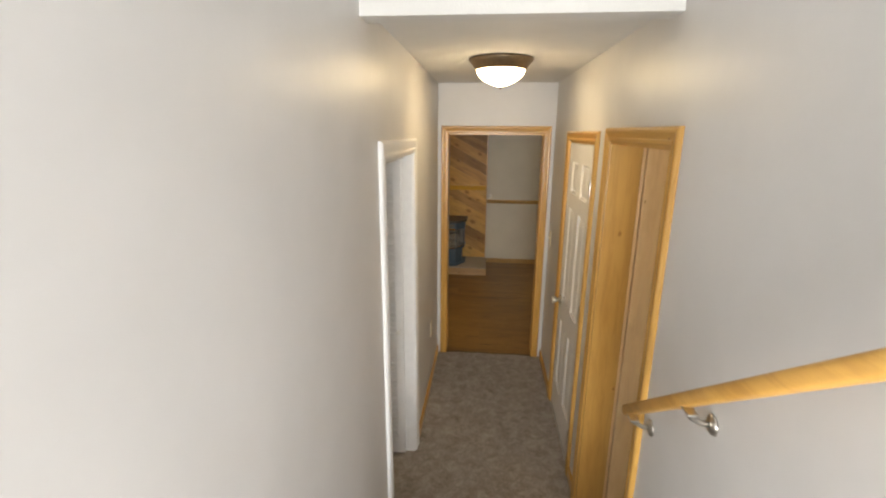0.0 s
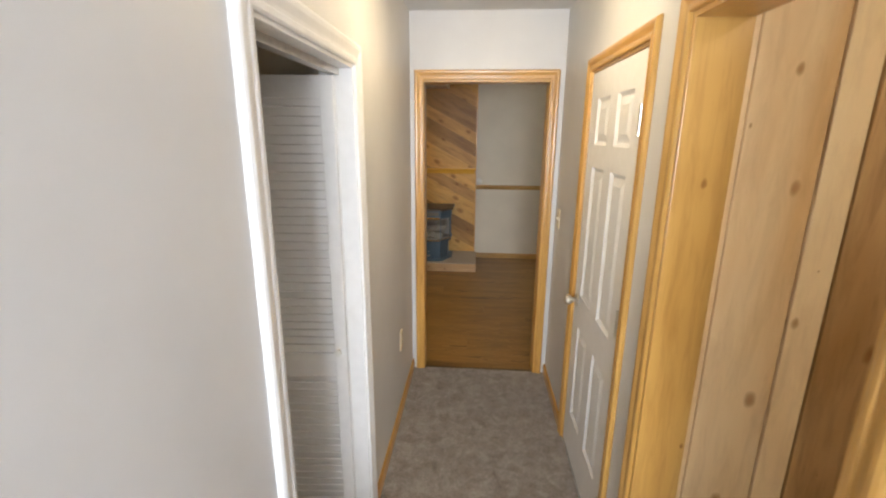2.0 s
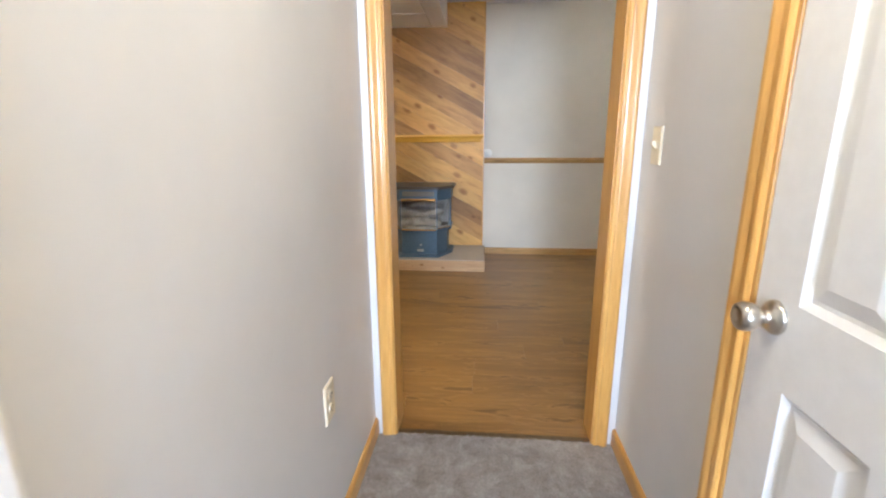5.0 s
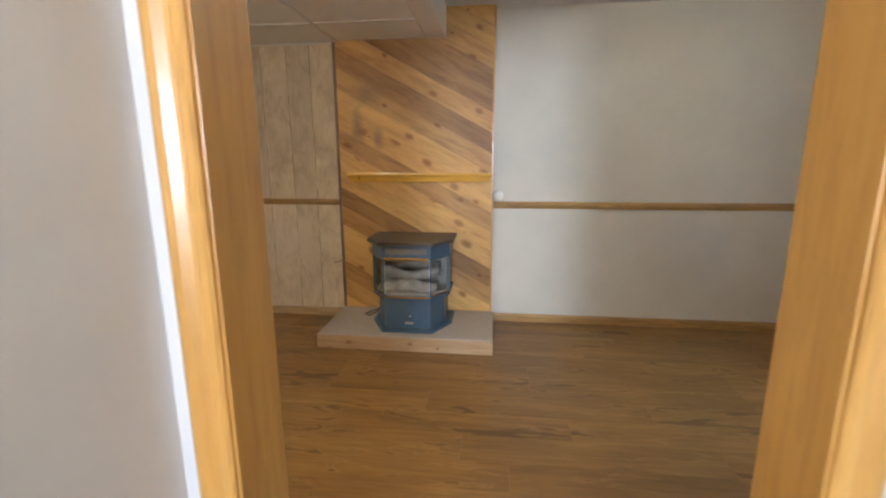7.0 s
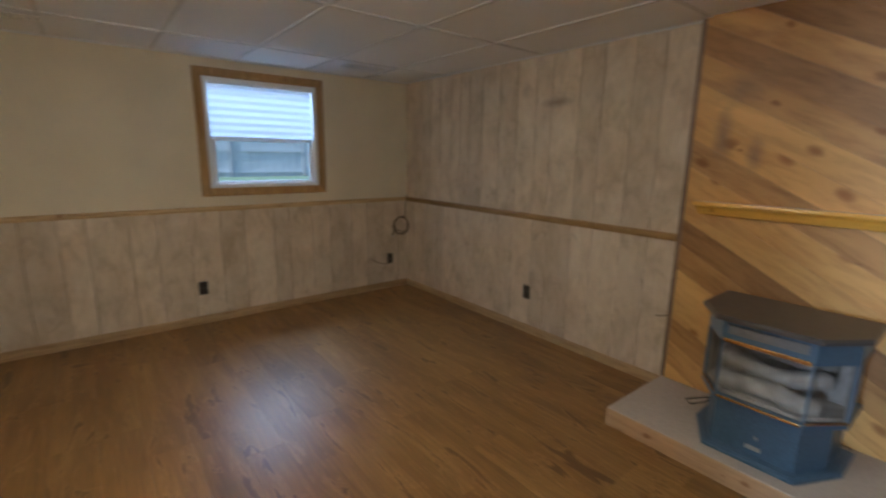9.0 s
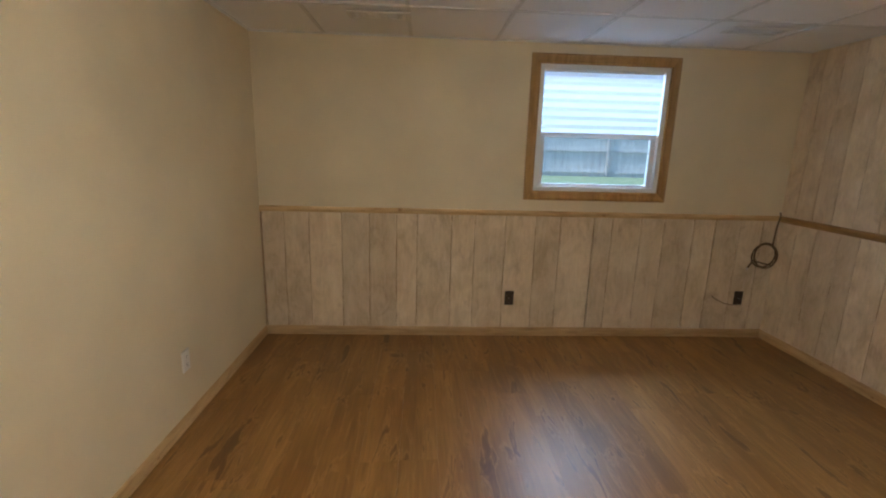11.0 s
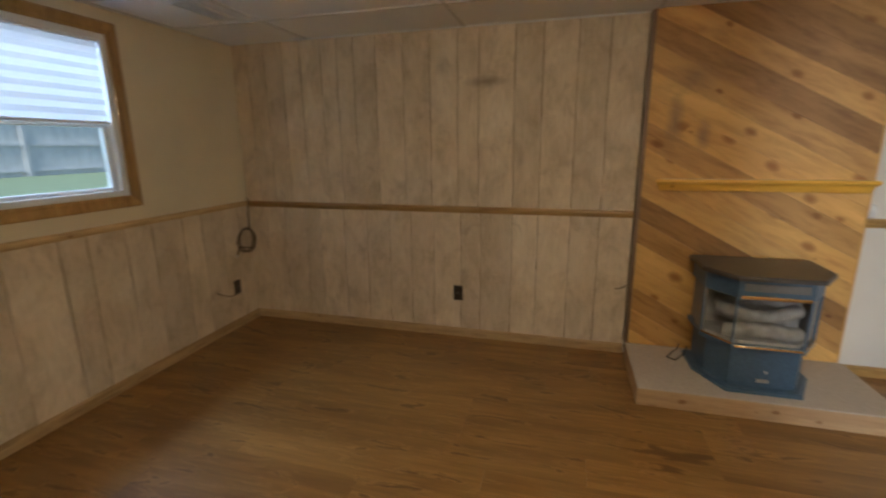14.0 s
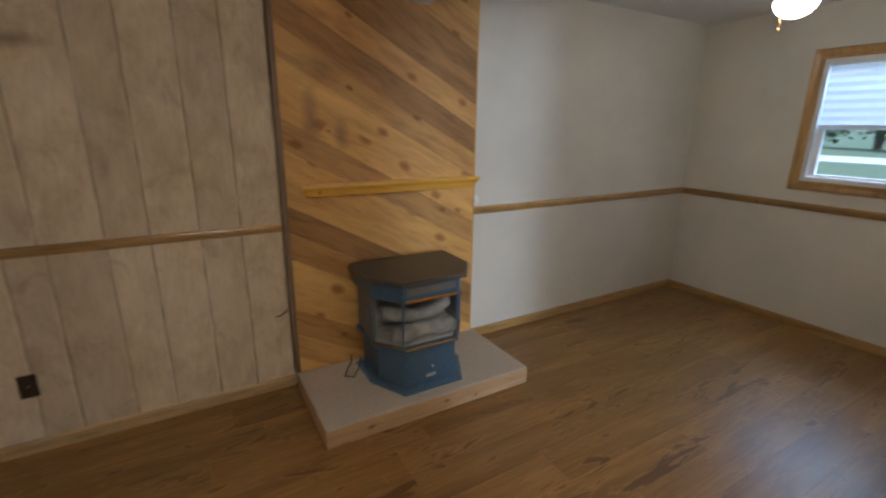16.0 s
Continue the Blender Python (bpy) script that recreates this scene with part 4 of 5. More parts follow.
def stove():
    ob = empty("pellet_stove", (-0.646, 6.9, 0.107), "blue-grey steel pellet stove with a glass bay on the hearth", "stove")
    inv = Matrix.Translation((0.646, -6.9, -0.107))

    def add(name, bm, mat, label="", parent=None):
        o = part(name, bm, mat, parent or ob, label)
        if parent is None:
            o.matrix_parent_inverse = inv
        return o

    z = 0.107
    add("base_plate", prism(prism(bmesh.new(), bay(0.61, 0.37, 0.475, 0.24), z, z + 0.014), bay(0.60, 0.36, 0.465, 0.235), z + 0.014, z + 0.02, -0.03), STOVE_PAINT)
    add("lower_body", prism(bmesh.new(), bay(0.50, 0.335, 0.415, 0.26), z + 0.02, 0.362), STOVE_PAINT)
    mid = bay(0.575, 0.345, 0.432, 0.27)
    add("lower_rim", prism(bmesh.new(), bay(0.585, 0.352, 0.438, 0.27), 0.348, 0.374), STOVE_PAINT)
    # fire chamber: solid back and sides, posts at the corners of the bay
    chamber = boxes((-0.92, -0.372, 7.02, 7.14, 0.374, 0.645), (-0.932, -0.915, 6.875, 7.02, 0.374, 0.645), (-0.377, -0.36, 6.875, 7.02, 0.374, 0.645))
    add("firebox", chamber, STOVE_DARK)
    for (x, y) in mid[1:5]:
        add("bay_post", boxes((x - 0.005, x + 0.005, y - 0.002, y + 0.008, 0.374, 0.645), bev=0.002), STOVE_PAINT)
    for p, q in ((mid[1], mid[2]), (mid[2], mid[3]), (mid[3], mid[4])):
        a, b = Vector((*p, 0)), Vector((*q, 0))
        n = Vector((-(b - a).y, (b - a).x, 0)).normalized()
        a, b = a + (b - a).normalized() * 0.012 + n * 0.004, b - (b - a).normalized() * 0.012 + n * 0.004
        bm = bmesh.new()
        loft(bm, [[(c.x, c.y, zz) for c in (a, b, b + n * 0.004, a + n * 0.004)] for zz in (0.378, 0.641)])
        g = add("glass_pane", bm, STOVE_GLASS, "smoked glass")
        g.visible_shadow = False
    rng = random.Random(4)
    for half, y, zz, r, sag in ((0.185, 6.79, 0.428, 0.042, 0.016), (0.205, 6.87, 0.500, 0.042, -0.020), (0.20, 6.94, 0.560, 0.034, 0.014)):
        pts = []
        for i in range(13):
            u = -1 + i / 6
            pts.append((-0.646 + u * half, y + 0.10 * max(0.0, abs(u) - 0.6) + rng.uniform(-0.004, 0.004), zz + sag * math.cos(u * 3.6) + rng.uniform(-0.004, 0.004)))
        bm = tube(bmesh.new(), pts, r, 14)
        for v in bm.verts:
            v.co += noise.noise_vector(v.co * 17) * 0.010
        smooth(add("ceramic_log", bm, LOG, "pale grey ceramic log"))
    add("ember_bed", prism(bmesh.new(), bay(0.54, 0.315, 0.41, 0.27), 0.374, 0.392), LOG)
    add("firebrick", boxes((-0.91, -0.382, 7.008, 7.02, 0.39, 0.64), bev=0.002), LOG, "grey firebrick back")
    hood = prism(bmesh.new(), bay(0.585, 0.352, 0.438, 0.27), 0.645, 0.752)
    add("hood", hood, STOVE_PAINT)
    front = 7.14 - 0.438
    add("hood_vent", boxes((-0.646 - 0.15, -0.646 + 0.15, front - 0.004, front + 0.002, 0.685, 0.728), bev=0.001), STOVE_DARK, "dark vent slot")
    add("top_plate", prism(prism(bmesh.new(), bay(0.645, 0.395, 0.48, 0.30), 0.752, 0.768), bay(0.645, 0.395, 0.48, 0.30), 0.768, 0.776, -0.03), STOVE_TOP, "dark overhanging top plate")
    add("brass_bar", boxes((-0.646 - 0.165, -0.646 + 0.165, front - 0.009, front + 0.001, 0.643, 0.661), bev=0.003), BRASS, "polished brass bar")
    add("brass_bar", boxes((-0.646 - 0.165, -0.646 + 0.165, front - 0.009, front + 0.001, 0.361, 0.373), bev=0.003), BRASS, "polished brass bar")
    for p, q in ((mid[1], mid[2]), (mid[3], mid[4])):
        a, b = Vector((*p, 0)), Vector((*q, 0))
        n = Vector(((b - a).y, -(b - a).x, 0)).normalized()
        bm = bmesh.new()
        loft(bm, [[(c.x, c.y, zz) for c in (a, b, b + n * 0.008, a + n * 0.008)] for zz in (0.3745, 0.382)])
        add("side_bar", bm, BRASS, "thin brass bar")
    fl = 7.14 - 0.415
    add("name_plate", boxes((-0.646 - 0.022, -0.646 + 0.038, fl - 0.003, fl + 0.001, 0.153, 0.173), bev=0.001), NICKEL, "small pale maker plate")
    bm = bmesh.new()
    lathe(bm, [(0.0001, 0), (0.006, 0), (0.007, 0.010), (0.0001, 0.012)], 12, pose(-0.63, fl, 0.218, 90, 0, 0))
    add("latch_knob", bm, NICKEL)


stove()


# ---- wood panelling ----
def plank_strip(parent, edges, z0, z1, axis, face, out):
    """Vertical boards between the given edges, with chamfered joints that waver a little like sawn rustic siding."""
    rng = random.Random(int(abs(face) * 100) + int(z0 * 10))
    for a, b in zip(edges, edges[1:]):
        bm = bmesh.new()
        rows = []
        nz = 15
        wa = [rng.uniform(-0.002, 0.002) for _ in range(nz + 1)]
        wb = [rng.uniform(-0.002, 0.002) for _ in range(nz + 1)]
        for i in range(nz + 1):
            z = z0 + (z1 - z0) * i / nz
            l, r = a + 0.0022 + wa[i], b - 0.0022 + wb[i]
            section = [(l, 0.0), (l, 0.003), (l + 0.006, 0.006), (r - 0.006, 0.006), (r, 0.003), (r, 0.0)]
            rows.append([(u, face + out * d, z) if axis == 0 else (face + out * d, u, z) for u, d in section])
        loft(bm, rows)
        part("plank", bm, RUSTIC, parent)


WEST_EDGES = [3.212, 3.375, 3.563, 3.809, 4.02, 4.229, 4.388, 4.654, 4.834, 5.074, 5.311, 5.507, 5.771, 5.919, 6.15, 6.337, 6.578, 6.751, 6.956, 7.144, 7.282]
BACK_EDGES = [-4.337, -4.20, -4.049, -3.891, -3.734, -3.56, -3.43, -3.296, -3.12, -2.911, -2.71, -2.51, -2.359, -2.113, -1.929, -1.71, -1.515, -1.30]
LOW_EDGES = [-4.337, -4.16, -3.99, -3.80, -3.66, -3.45, -3.25, -3.06, -2.88, -2.70, -2.49, -2.34, -2.11, -1.93, -1.71, -1.515, -1.30]
wainscot = structure("wainscot_west", boxes((XW, XW + 0.004, YN, YB, 0, 1.0)), PANEL_GROOVE, "whitewashed rustic wood wainscot under the window wall", "wainscot")
plank_strip(wainscot, WEST_EDGES, 0.0, 0.982, 1, XW + 0.004, 1)
panelling = structure("panelling_back", boxes((XW + 0.004, -1.30, YB - 0.004, YB, 0, ZD)), PANEL_GROOVE, "whitewashed rustic wood panelling on the back wall", "panelling")
plank_strip(panelling, LOW_EDGES, 0.0, 0.985, 0, YB - 0.004, -1)
plank_strip(panelling, BACK_EDGES, 1.0, ZD, 0, YB - 0.004, -1)


# ---- windows ----
def window(name, face, out, opening, label):
    """Wood-cased vinyl single-hung window with a pleated shade over the upper sash. out: +1 where the room lies towards +x."""
    y0, y1, z0, z1 = opening
    ob = empty(name, (0, 0, 0), label, "window", kind="structure")
    casing(ob, lambda a, z, d: Vector((face + out * d, a, z)), y0, y1, z0, z1, 0.070, (WINDOW_TRIM, WINDOW_TRIM), True)

    def bx(d0, d1, a0, a1, c0, c1, bev=0.0):
        xa, xb = sorted((face - out * d0, face - out * d1))
        return boxes((xa, xb, a0, a1, c0, c1), bev=bev)

    fw = 0.035
    fr = part("vinyl_frame", bx(0.0, T, y0, y0 + fw, z0, z1, 0.003), VINYL, ob, "white vinyl frame")
    part("frame_jamb", bx(0.0, T, y1 - fw, y1, z0, z1, 0.003), VINYL, fr)
    part("frame_head", bx(0.0, T, y0 + fw, y1 - fw, z1 - fw, z1, 0.003), VINYL, fr)
    part("frame_sill", bx(0.0, T, y0 + fw, y1 - fw, z0, z0 + fw, 0.003), VINYL, fr)
    zm = z0 + (z1 - z0) * 0.47
    sash = part("lower_sash", bx(0.035, 0.065, y0 + fw, y0 + fw + 0.04, z0 + fw, zm, 0.003), VINYL, ob)
    part("stile", bx(0.035, 0.065, y1 - fw - 0.04, y1 - fw, z0 + fw, zm, 0.003), VINYL, sash)
    part("bottom_rail", bx(0.035, 0.065, y0 + fw + 0.04, y1 - fw - 0.04, z0 + fw, z0 + fw + 0.02, 0.003), VINYL, sash)
    part("meeting_rail", bx(0.035, 0.065, y0 + fw + 0.04, y1 - fw - 0.04, zm - 0.03, zm, 0.003), VINYL, sash)
    g = part("pane", bx(0.049, 0.053, y0 + fw + 0.038, y1 - fw - 0.038, z0 + fw + 0.018, zm - 0.028), GLASS, sash)
    g.visible_shadow = False
    g = part("upper_pane", bx(0.085, 0.089, y0 + fw - 0.002, y1 - fw + 0.002, zm, z1 - fw + 0.002), GLASS, ob)
    g.visible_shadow = False
    # pleated shade, drawn half way down
    sh = empty("pleated_shade", (0, 0, 0), "white pleated shade drawn half way down the window", "window shade", "window shades")
    zb, zt = z0 + (z1 - z0) * 0.475, z1 - fw - 0.014
    bm = bmesh.new()
    k = 14
    pts = []
    for i in range(k + 1):
        z = zt + (zb - zt) * i / k
        pts.append((0.012 if i % 2 else 0.024, z))
    rings = [[(face - out * d, y, z) for d, z in pts] for y in (y0 + fw + 0.006, y1 - fw - 0.006)]
    loft(bm, rings, closed=False)
    part("fabric", bm, SHADE, sh)
    part("head_rail", bx(0.006, 0.034, y0 + fw + 0.004, y1 - fw - 0.004, zt, zt + 0.013, 0.002), VINYL, sh)
    part("bottom_bar", bx(0.008, 0.028, y0 + fw + 0.004, y1 - fw - 0.004, zb - 0.018, zb, 0.003), VINYL, sh)


window("window_1", XW, 1, W1, "basement window in a stained wood casing")
window("window_2", XE, -1, W2, "basement window in a stained wood casing above the chair rail")


# ---- lamps ----
def bowl_lamp(name, x, y, ceiling, rad, drop, bowl_mat, rim_mat, label, stem, chain):
    ob = empty(name, (x, y, ceiling), label, "ceiling light")
    bm = bmesh.new()
    if stem:
        lathe(bm, [(0.0001, 0), (0.07, 0), (0.066, -0.02), (0.02, -0.035), (0.02, -stem), (rad * 0.64, -stem), (rad * 0.68, -stem - 0.012), (rad * 0.64, -stem - 0.03), (0.0001, -stem - 0.03)], 40)
    else:
        lathe(bm, [(0.0001, 0), (rad, 0), (rad * 1.0, -0.012), (rad * 0.90, -0.030), (rad * 0.81, -0.055), (rad * 0.77, -0.06), (0.0001, -0.06)], 48)
    smooth(part("rim", bm, rim_mat, ob, "brushed metal rim"))
    top = -stem - 0.03 if stem else -0.058
    r = rad * (0.80 if stem else 0.745)
    bm = bmesh.new()
    lathe(bm, [(r, top)] + [(r * math.cos(a) ** (1 if stem else 1.45), top - drop * math.sin(a)) for a in (math.pi / 2 * i / 10 for i in range(1, 10))] + [(0.006, top - drop)], 40)
    smooth(part("bowl", bm, bowl_mat, ob, "lit frosted glass bowl"))
    bm = bmesh.new()
    lathe(bm, [(0.006, top - drop + 0.004), (0.010, top - drop), (0.008, top - drop - 0.008), (0.0005, top - drop - 0.014)], 14)
    part("finial", bm, rim_mat, ob)
    if chain:
        dx, dy, z = chain
        bm = bmesh.new()
        tube(bm, [(dx, dy, top + 0.01), (dx, dy, z - ceiling + 0.03)], 0.0022, 6)
        lathe(bm, [(0.0005, 0.03), (0.006, 0.024), (0.007, 0.006), (0.0005, 0)], 12, Matrix.Translation((dx, dy, z - ceiling)))
        part("pull_chain", bm, BRASS, ob, "brass pull chain")


bowl_lamp("hall_light", -0.01, 2.97, ZH, 0.174, 0.086, LAMP_BOWL, BRONZE, "lit frosted bowl light with a bronze rim on the hall ceiling", 0, None)
# added fill lamp, always out of view, to brighten the panelled end
bowl_lamp("family_room_light", -1.5, 4.7, ZD, 0.18, 0.085, REAR_FILL_BOWL, BRONZE, "unseen added fill light, a frosted bowl hung from the dropped ceiling", 0.07, None)
# unseen lamp added to light the pine boards
bowl_lamp("side_room_light", 1.25, 1.55, 2.42, 0.13, 0.07, SIDE_FILL_BOWL, BRONZE, "unseen added fill light, a frosted bowl on the side room ceiling", 0, None)
bowl_lamp("room_light", 1.29, 6.085, ZP, 0.13, 0.09, ROOM_BOWL, BRONZE, "lit frosted bowl light with a pull chain over the family room", 0.17, (-0.02, 0.055, 2.09))


# ---- small fittings ----
def cover_plate(name, m, mat, label, category, kind, group):
    """A wall plate in the local xz plane, facing local -y."""
    ob = empty(name, (0, 0, 0), label, category, group)
    ob.matrix_world = m
    bm = bmesh.new()
    ring = lambda k, y: [(-0.036 + k, y, -0.058 + k), (0.036 - k, y, -0.058 + k), (0.036 - k, y, 0.058 - k), (-0.036 + k, y, 0.058 - k)]
    loft(bm, [ring(0, 0), ring(0, -0.003), ring(0.004, -0.006)])
    part("plate", bm, mat, ob)
    if kind == "switch":
        bm = bmesh.new()
        loft(bm, [[(-0.005, -0.005, -0.012), (0.005, -0.005, -0.012), (0.005, -0.005, 0.012), (-0.005, -0.005, 0.012)], [(-0.004, -0.020, 0.004), (0.004, -0.020, 0.004), (0.004, -0.018, 0.014), (-0.004, -0.018, 0.014)]])
        part("toggle", bm, mat, ob)
    else:
        for z in (-0.02, 0.02):
            bm = bmesh.new()
            lathe(bm, [(0.0001, 0), (0.0165, 0), (0.0155, 0.0025), (0.0001, 0.0025)], 20, pose(0, -0.0055, z, 90, 0, 0))
            sock = part("socket", bm, mat, ob)
            part("slots", boxes((-0.0075, -0.0055, -0.0088, -0.0075, z - 0.001, z + 0.008), (0.0055, 0.0075, -0.0088, -0.0075, z - 0.001, z + 0.008), (-0.002, 0.002, -0.0088, -0.0075, z - 0.010, z - 0.006)), BLACK, sock)
    bm = bmesh.new()
    lathe(bm, [(0.0001, 0), (0.003, 0), (0.002, 0.001), (0.0001, 0.001)], 10, pose(0, -0.006, 0, 90, 0, 0))
    part("screw", bm, NICKEL, ob)
    return ob


cover_plate("outlet", pose(XL, 3.69, 0.474, 0, 0, 90), IVORY, "ivory duplex outlet on the hallway wall", "outlet", "outlet", "")
cover_plate("light_switch", pose(XR, 4.068, 1.172, 0, 0, -90), IVORY, "ivory toggle light switch on the hallway wall", "light switch", "switch", "")
cover_plate("outlet", pose(XW + 0.013, 5.133, 0.318, 0, 0, 90), BROWN_PLASTIC, "dark brown outlet on the wood wainscot", "outlet", "outlet", "brown outlets")
cover_plate("outlet", pose(XW + 0.013, 7.035, 0.338, 0, 0, 90), BROWN_PLASTIC, "dark brown outlet with a loose cable beside the corner", "outlet", "outlet", "brown outlets")
cover_plate("outlet", pose(-2.507, YB - 0.013, 0.353, 0, 0, 0), BROWN_PLASTIC, "dark brown outlet on the wood panelling", "outlet", "outlet", "brown outlets")
cover_plate("outlet", pose(-3.142, YN, 0.353, 0, 0, 180), WHITE_PLASTIC, "white outlet on the cream wall", "outlet", "outlet", "")


def cable_coil():
    rng = random.Random(8)
    cx, cy, cz = XW + 0.045, 7.17, 0.705
    pts = [(XW + 0.02, YB - 0.03, 1.05), (XW + 0.035, YB - 0.034, 1.03), (XW + 0.035, 7.235, 0.93), (XW + 0.04, 7.225, 0.80)]
    for i in range(70):
        a = math.pi / 2 - 0.6 - i * 0.3
        r = 0.098 + 0.007 * math.sin(i * 0.37)
        pts.append((cx + 0.012 * math.sin(i * 0.21), cy + r * math.cos(a) * 0.95, cz + r * math.sin(a)))
    pts += [(cx, cy - 0.09, cz - 0.04), (cx - 0.01, cy - 0.115, cz - 0.10)]
    ob = empty("cable_coil", (0, 0, 0), "coiled brown cable hanging from the chair rail in the corner", "cable")
    smooth(part("cable", tube(bmesh.new(), pts, 0.006, 8), CABLE, ob))
    bm = bmesh.new()
    tube(bm, [(cx - 0.01, cy - 0.115, cz - 0.10), (cx - 0.012, cy - 0.12, cz - 0.118)], 0.007, 10)
    part("connector", bm, NICKEL, ob, "bright cable connector")


cable_coil()
cord = empty("power_cord", (0, 0, 0), "thin black power cord behind the stove on the hearth", "power cord")
smooth(part("cord", tube(bmesh.new(), [(-0.93, 7.10, 0.17), (-0.97, 7.04, 0.128), (-1.02, 6.99, 0.113), (-1.06, 7.03, 0.112), (-1.02, 7.10, 0.112), (-0.97, 7.17, 0.116), (-0.96, 7.203, 0.14)], 0.004, 8), BLACK, cord))
tail = empty("loose_cable", (0, 0, 0), "short loose brown cable lying out from the outlet", "cable")
smooth(part("cable", tube(bmesh.new(), [(XW + 0.018, 7.06, 0.285), (XW + 0.03, 6.98, 0.283), (XW + 0.04, 6.90, 0.30), (XW + 0.035, 6.83, 0.335), (XW + 0.02, 6.80, 0.36)], 0.004, 8), CABLE, tail))
stub = empty("wire_stub", (0, 0, 0), "short wire sticking out of the panelling", "wire")
smooth(part("wire", tube(bmesh.new(), [(-1.315, YB - 0.012, 0.50), (-1.33, YB - 0.04, 0.497), (-1.36, YB - 0.055, 0.487), (-1.385, YB - 0.05, 0.485)], 0.004, 8), CABLE, stub))

bm = bmesh.new()
lathe(bm, [(0.0001, 0), (0.042, 0), (0.042, 0.010), (0.034, 0.020), (0.0001, 0.024)], 28, pose(-0.005, YB - 0.0, 1.06, 90, 0, 0))
cap = empty("wall_cap", (0, 0, 0), "round pale plastic cap on the wall above the chair rail", "wall cap")
smooth(part("cap", bm, WHITE_PLASTIC, cap))


def ceiling_vent(x, y):
    ob = empty("ceiling_vent", (x, y, ZD), "white metal register in the dropped ceiling", "ceiling vent", "ceiling registers")
    part("frame", boxes((-0.075, 0.075, -0.185, -0.165, -0.006, 0.0), (-0.075, 0.075, 0.165, 0.185, -0.006, 0.0), (-0.075, -0.055, -0.165, 0.165, -0.006, 0.0), (0.055, 0.075, -0.165, 0.165, -0.006, 0.0), bev=0.001), WHITE_PLASTIC, ob)
    part("backing", boxes((-0.056, 0.056, -0.166, 0.166, -0.001, 0.003)), TBAR, ob)
    for i in range(9):
        s = part("slat", boxes((-0.055, 0.055, -0.009, 0.009, -0.0008, 0.0008)), WHITE_PLASTIC, ob)
        s.matrix_basis = pose(0, -0.148 + i * 0.037, -0.005, 28, 0, 0)


ceiling_vent(-3.83, 4.15)
ceiling_vent(-3.83, 6.47)

det = empty("smoke_detector", (0.02, 3.82, ZH), "round white smoke detector on the hall ceiling", "smoke detector")
bm = bmesh.new()
lathe(bm, [(0.0001, 0), (0.066, 0), (0.066, -0.012), (0.058, -0.028), (0.035, -0.036), (0.0001, -0.037)], 36)
smooth(part("housing", bm, WHITE_PLASTIC, det))
part("vent_ring", lathe(bmesh.new(), [(0.059, -0.014), (0.0675, -0.014), (0.0675, -0.019), (0.059, -0.019)], 36), TBAR, det)

nails = empty("nail_holes", (0, 0, 0), "dark nail heads in the closet wall", "nails")
for y, z in ((2.75, 1.72), (2.80, 1.66), (2.72, 1.32), (2.70, 0.98), (2.68, 0.70)):
    part("nail", lathe(bmesh.new(), [(0.0001, 0), (0.006, 0), (0.005, 0.002), (0.0001, 0.002)], 10, pose(-1.12, y, z, 0, 90, 0)), STOVE_DARK, nails)


# ---- outside the windows ----
def fence():
    rng = random.Random(2)
    ob = empty("fence", (0, 0, 0), "weathered grey board fence across the lawn", "fence")
    bm = bmesh.new()
    x, z0 = -15.8, 0.75
    y = -2.0
    while y < 26:
        w = 0.14
        box(bm, x, x + 0.02, y, y + w - 0.006, z0, z0 + 1.5 + rng.uniform(-0.02, 0.02))
        y += w
    tagged(part("boards", bm, FENCE_WOOD, ob), kind="stuff")
    for h in (0.12, 0.8, 1.42):
        part("rail", boxes((x + 0.02, x + 0.06, -2, 26, z0 + h, z0 + h + 0.07)), FENCE_WOOD, ob)
    for i in range(12):
        part("post", boxes((x + 0.02, x + 0.11, -1.5 + i * 2.4, -1.4 + i * 2.4, z0, z0 + 1.55), bev=0.006), FENCE_WOOD, ob)


fence()


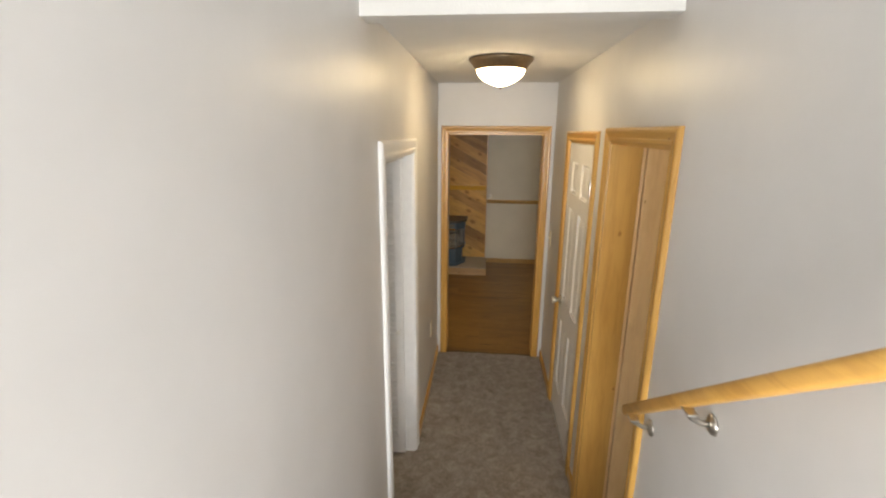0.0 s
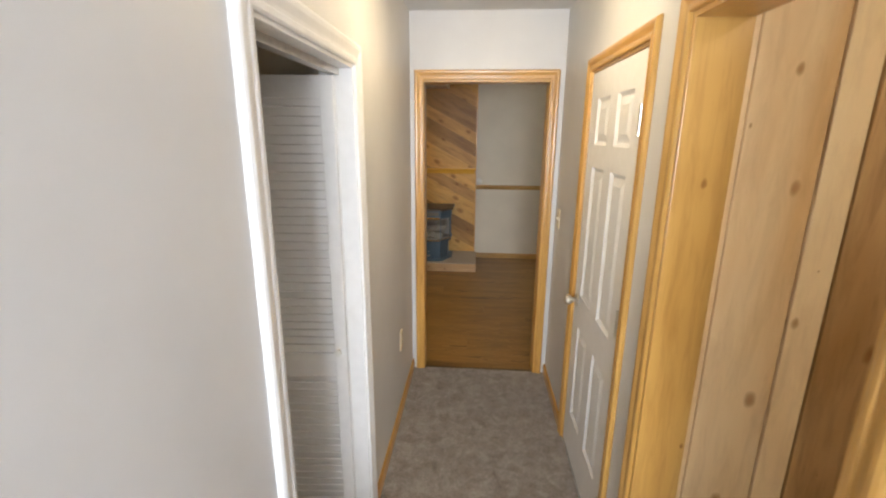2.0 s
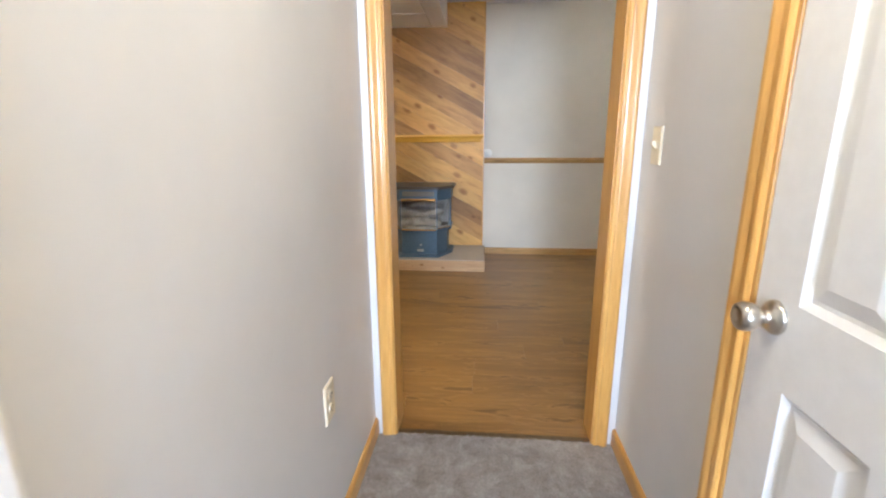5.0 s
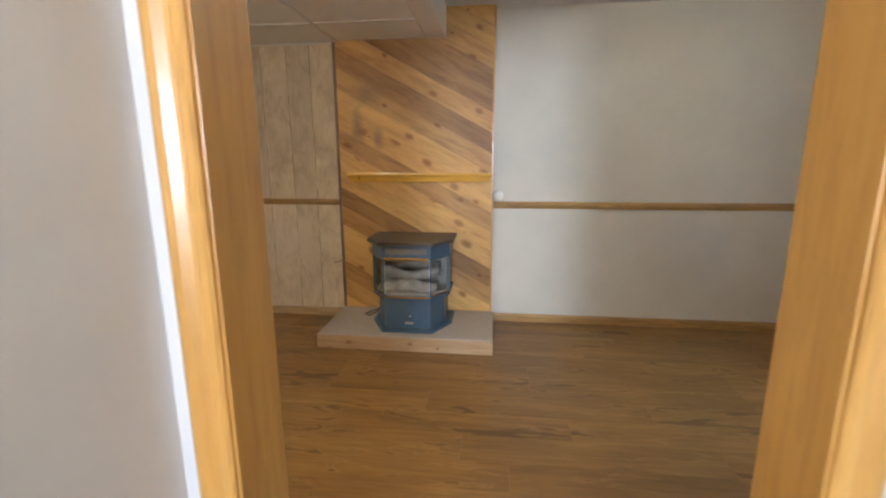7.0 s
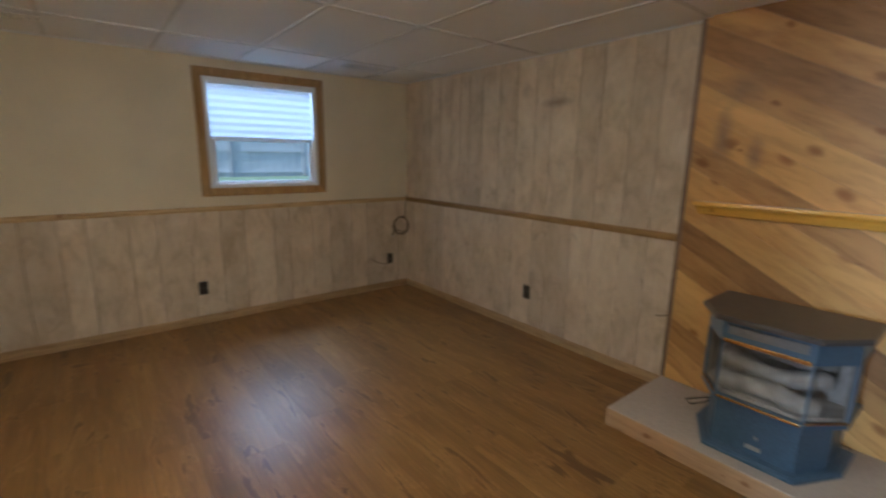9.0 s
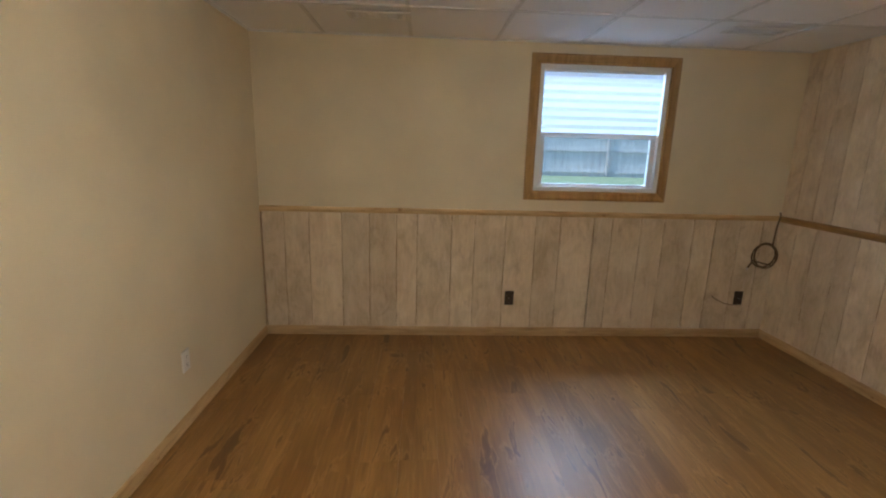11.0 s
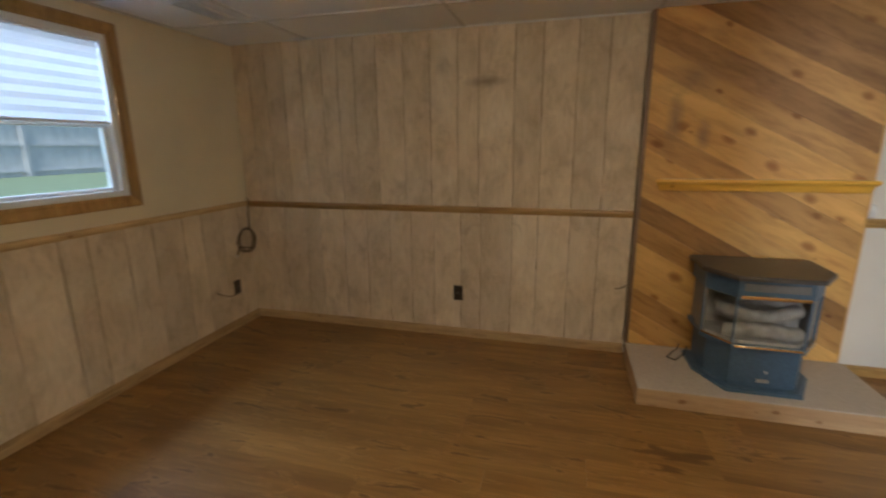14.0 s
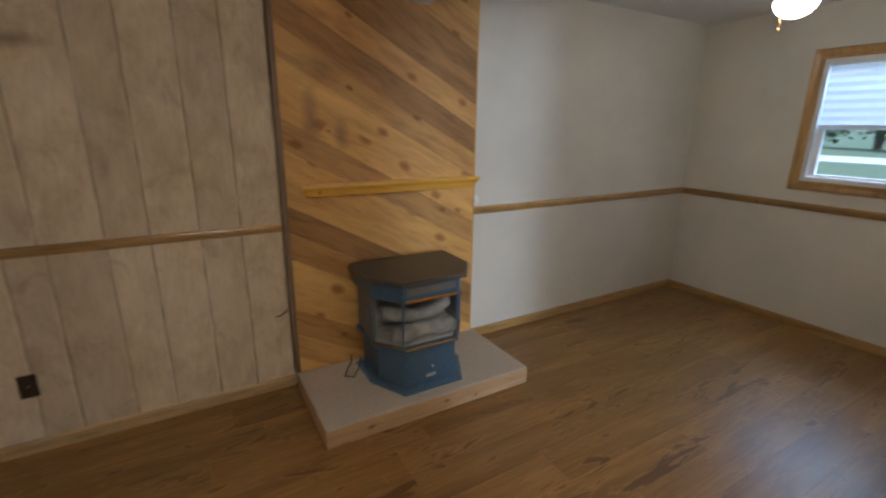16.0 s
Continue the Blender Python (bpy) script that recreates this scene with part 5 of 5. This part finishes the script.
def tree(x, y, h):
    rng = random.Random(9)
    ob = empty("tree", (x, y, 0.75), "dark green leafy tree beyond the lawn", "tree", "trees beyond the drive")
    bm = bmesh.new()
    tube(bm, [(0, 0, 0), (0.05, 0.03, h * 0.3), (-0.05, 0.05, h * 0.6)], 0.16, 8)
    for i in range(5):
        a = i * 1.25
        tube(bm, [(0, 0, h * 0.25 + i * 0.2), (math.cos(a) * 0.8, math.sin(a) * 0.8, h * 0.5 + i * 0.1), (math.cos(a) * 1.3, math.sin(a) * 1.3, h * 0.68)], 0.05, 6)
    part("trunk", bm, BARK, ob)
    vs, fs = [], []
    clumps = [(Vector((rng.gauss(0, 1.1), rng.gauss(0, 1.1), h * rng.uniform(0.12, 0.95))), rng.uniform(0.4, 0.8)) for _ in range(34)]
    for c, r in clumps:
        for _ in range(55):
            d = Vector((rng.gauss(0, 1), rng.gauss(0, 1), rng.gauss(0, 1))).normalized() * r * rng.uniform(0.5, 1.1)
            p = c + d
            if p.z < 0.05:
                continue
            u = Vector((rng.gauss(0, 1), rng.gauss(0, 1), rng.gauss(0, 1))).normalized()
            w = u.cross(d).normalized() if u.cross(d).length > 1e-3 else Vector((1, 0, 0))
            s = rng.uniform(0.09, 0.17)
            k = len(vs)
            vs += [p - u * s, p + w * s * 0.5, p + u * s, p - w * s * 0.5]
            fs.append((k, k + 1, k + 2, k + 3))
    me = bpy.data.meshes.new("crown")
    me.from_pydata(vs, [], fs)
    me.materials.append(LEAF)
    crown = new("crown", me)
    crown.parent = ob
    return ob


first_tree = tree(24.0, 4.0, 4.6)
for i in range(9):
    copy_thing(first_tree, pose(23.5 + (i * 37 % 5) * 0.8, -6.0 + i * 3.1 + (i % 2) * 0.7, 0.75, 0, 0, i * 67))

# ---- laminate floor boards ----
laminate = structure("floor_laminate", boxes((XW, XE, YD + 0.012, YB, -0.012, -0.004), (XW, XL - T, YN, YD + 0.012, -0.012, -0.004)), GROOVE, "warm brown wood laminate floor", "laminate floor")
rng = random.Random(21)
shared = {}
row_y = YD + TD - 6 * 0.19
while row_y < YB:
    y = max(row_y, YN)
    w = min(row_y + 0.19, YB) - y
    x_end = XE if y >= YD + 0.05 else XL - T
    x = XW - rng.uniform(0.05, 1.1)
    while x < x_end:
        a, b = max(x, XW), min(x + 1.21, x_end)
        if b - a > 0.02:
            key = (round(b - a, 4), round(w, 4))
            if key not in shared:
                bm = bmesh.new()
                hx, hy = key[0] / 2 - 0.0001, key[1] / 2 - 0.0001
                loft(bm, [[(-hx, -hy, -0.004), (hx, -hy, -0.004), (hx, hy, -0.004), (-hx, hy, -0.004)], [(-hx, -hy, -0.001), (hx, -hy, -0.001), (hx, hy, -0.001), (-hx, hy, -0.001)], [(-hx + 0.0003, -hy + 0.0003, 0), (hx - 0.0003, -hy + 0.0003, 0), (hx - 0.0003, hy - 0.0003, 0), (-hx + 0.0003, hy - 0.0003, 0)]])
                ob = part("plank", bm, LAMINATE, laminate)
                shared[key] = ob.data
            else:
                ob = new("plank", shared[key])
                ob.parent = laminate
            ob.location = ((a + b) / 2, y + w / 2, 0)
        x += 1.21
    row_y += 0.19
part("door_sill_boards", boxes((DX0 + 0.018, DX1 - 0.018, YD + 0.03, YD + TD, -0.006, -0.0005)), LAMINATE, laminate)
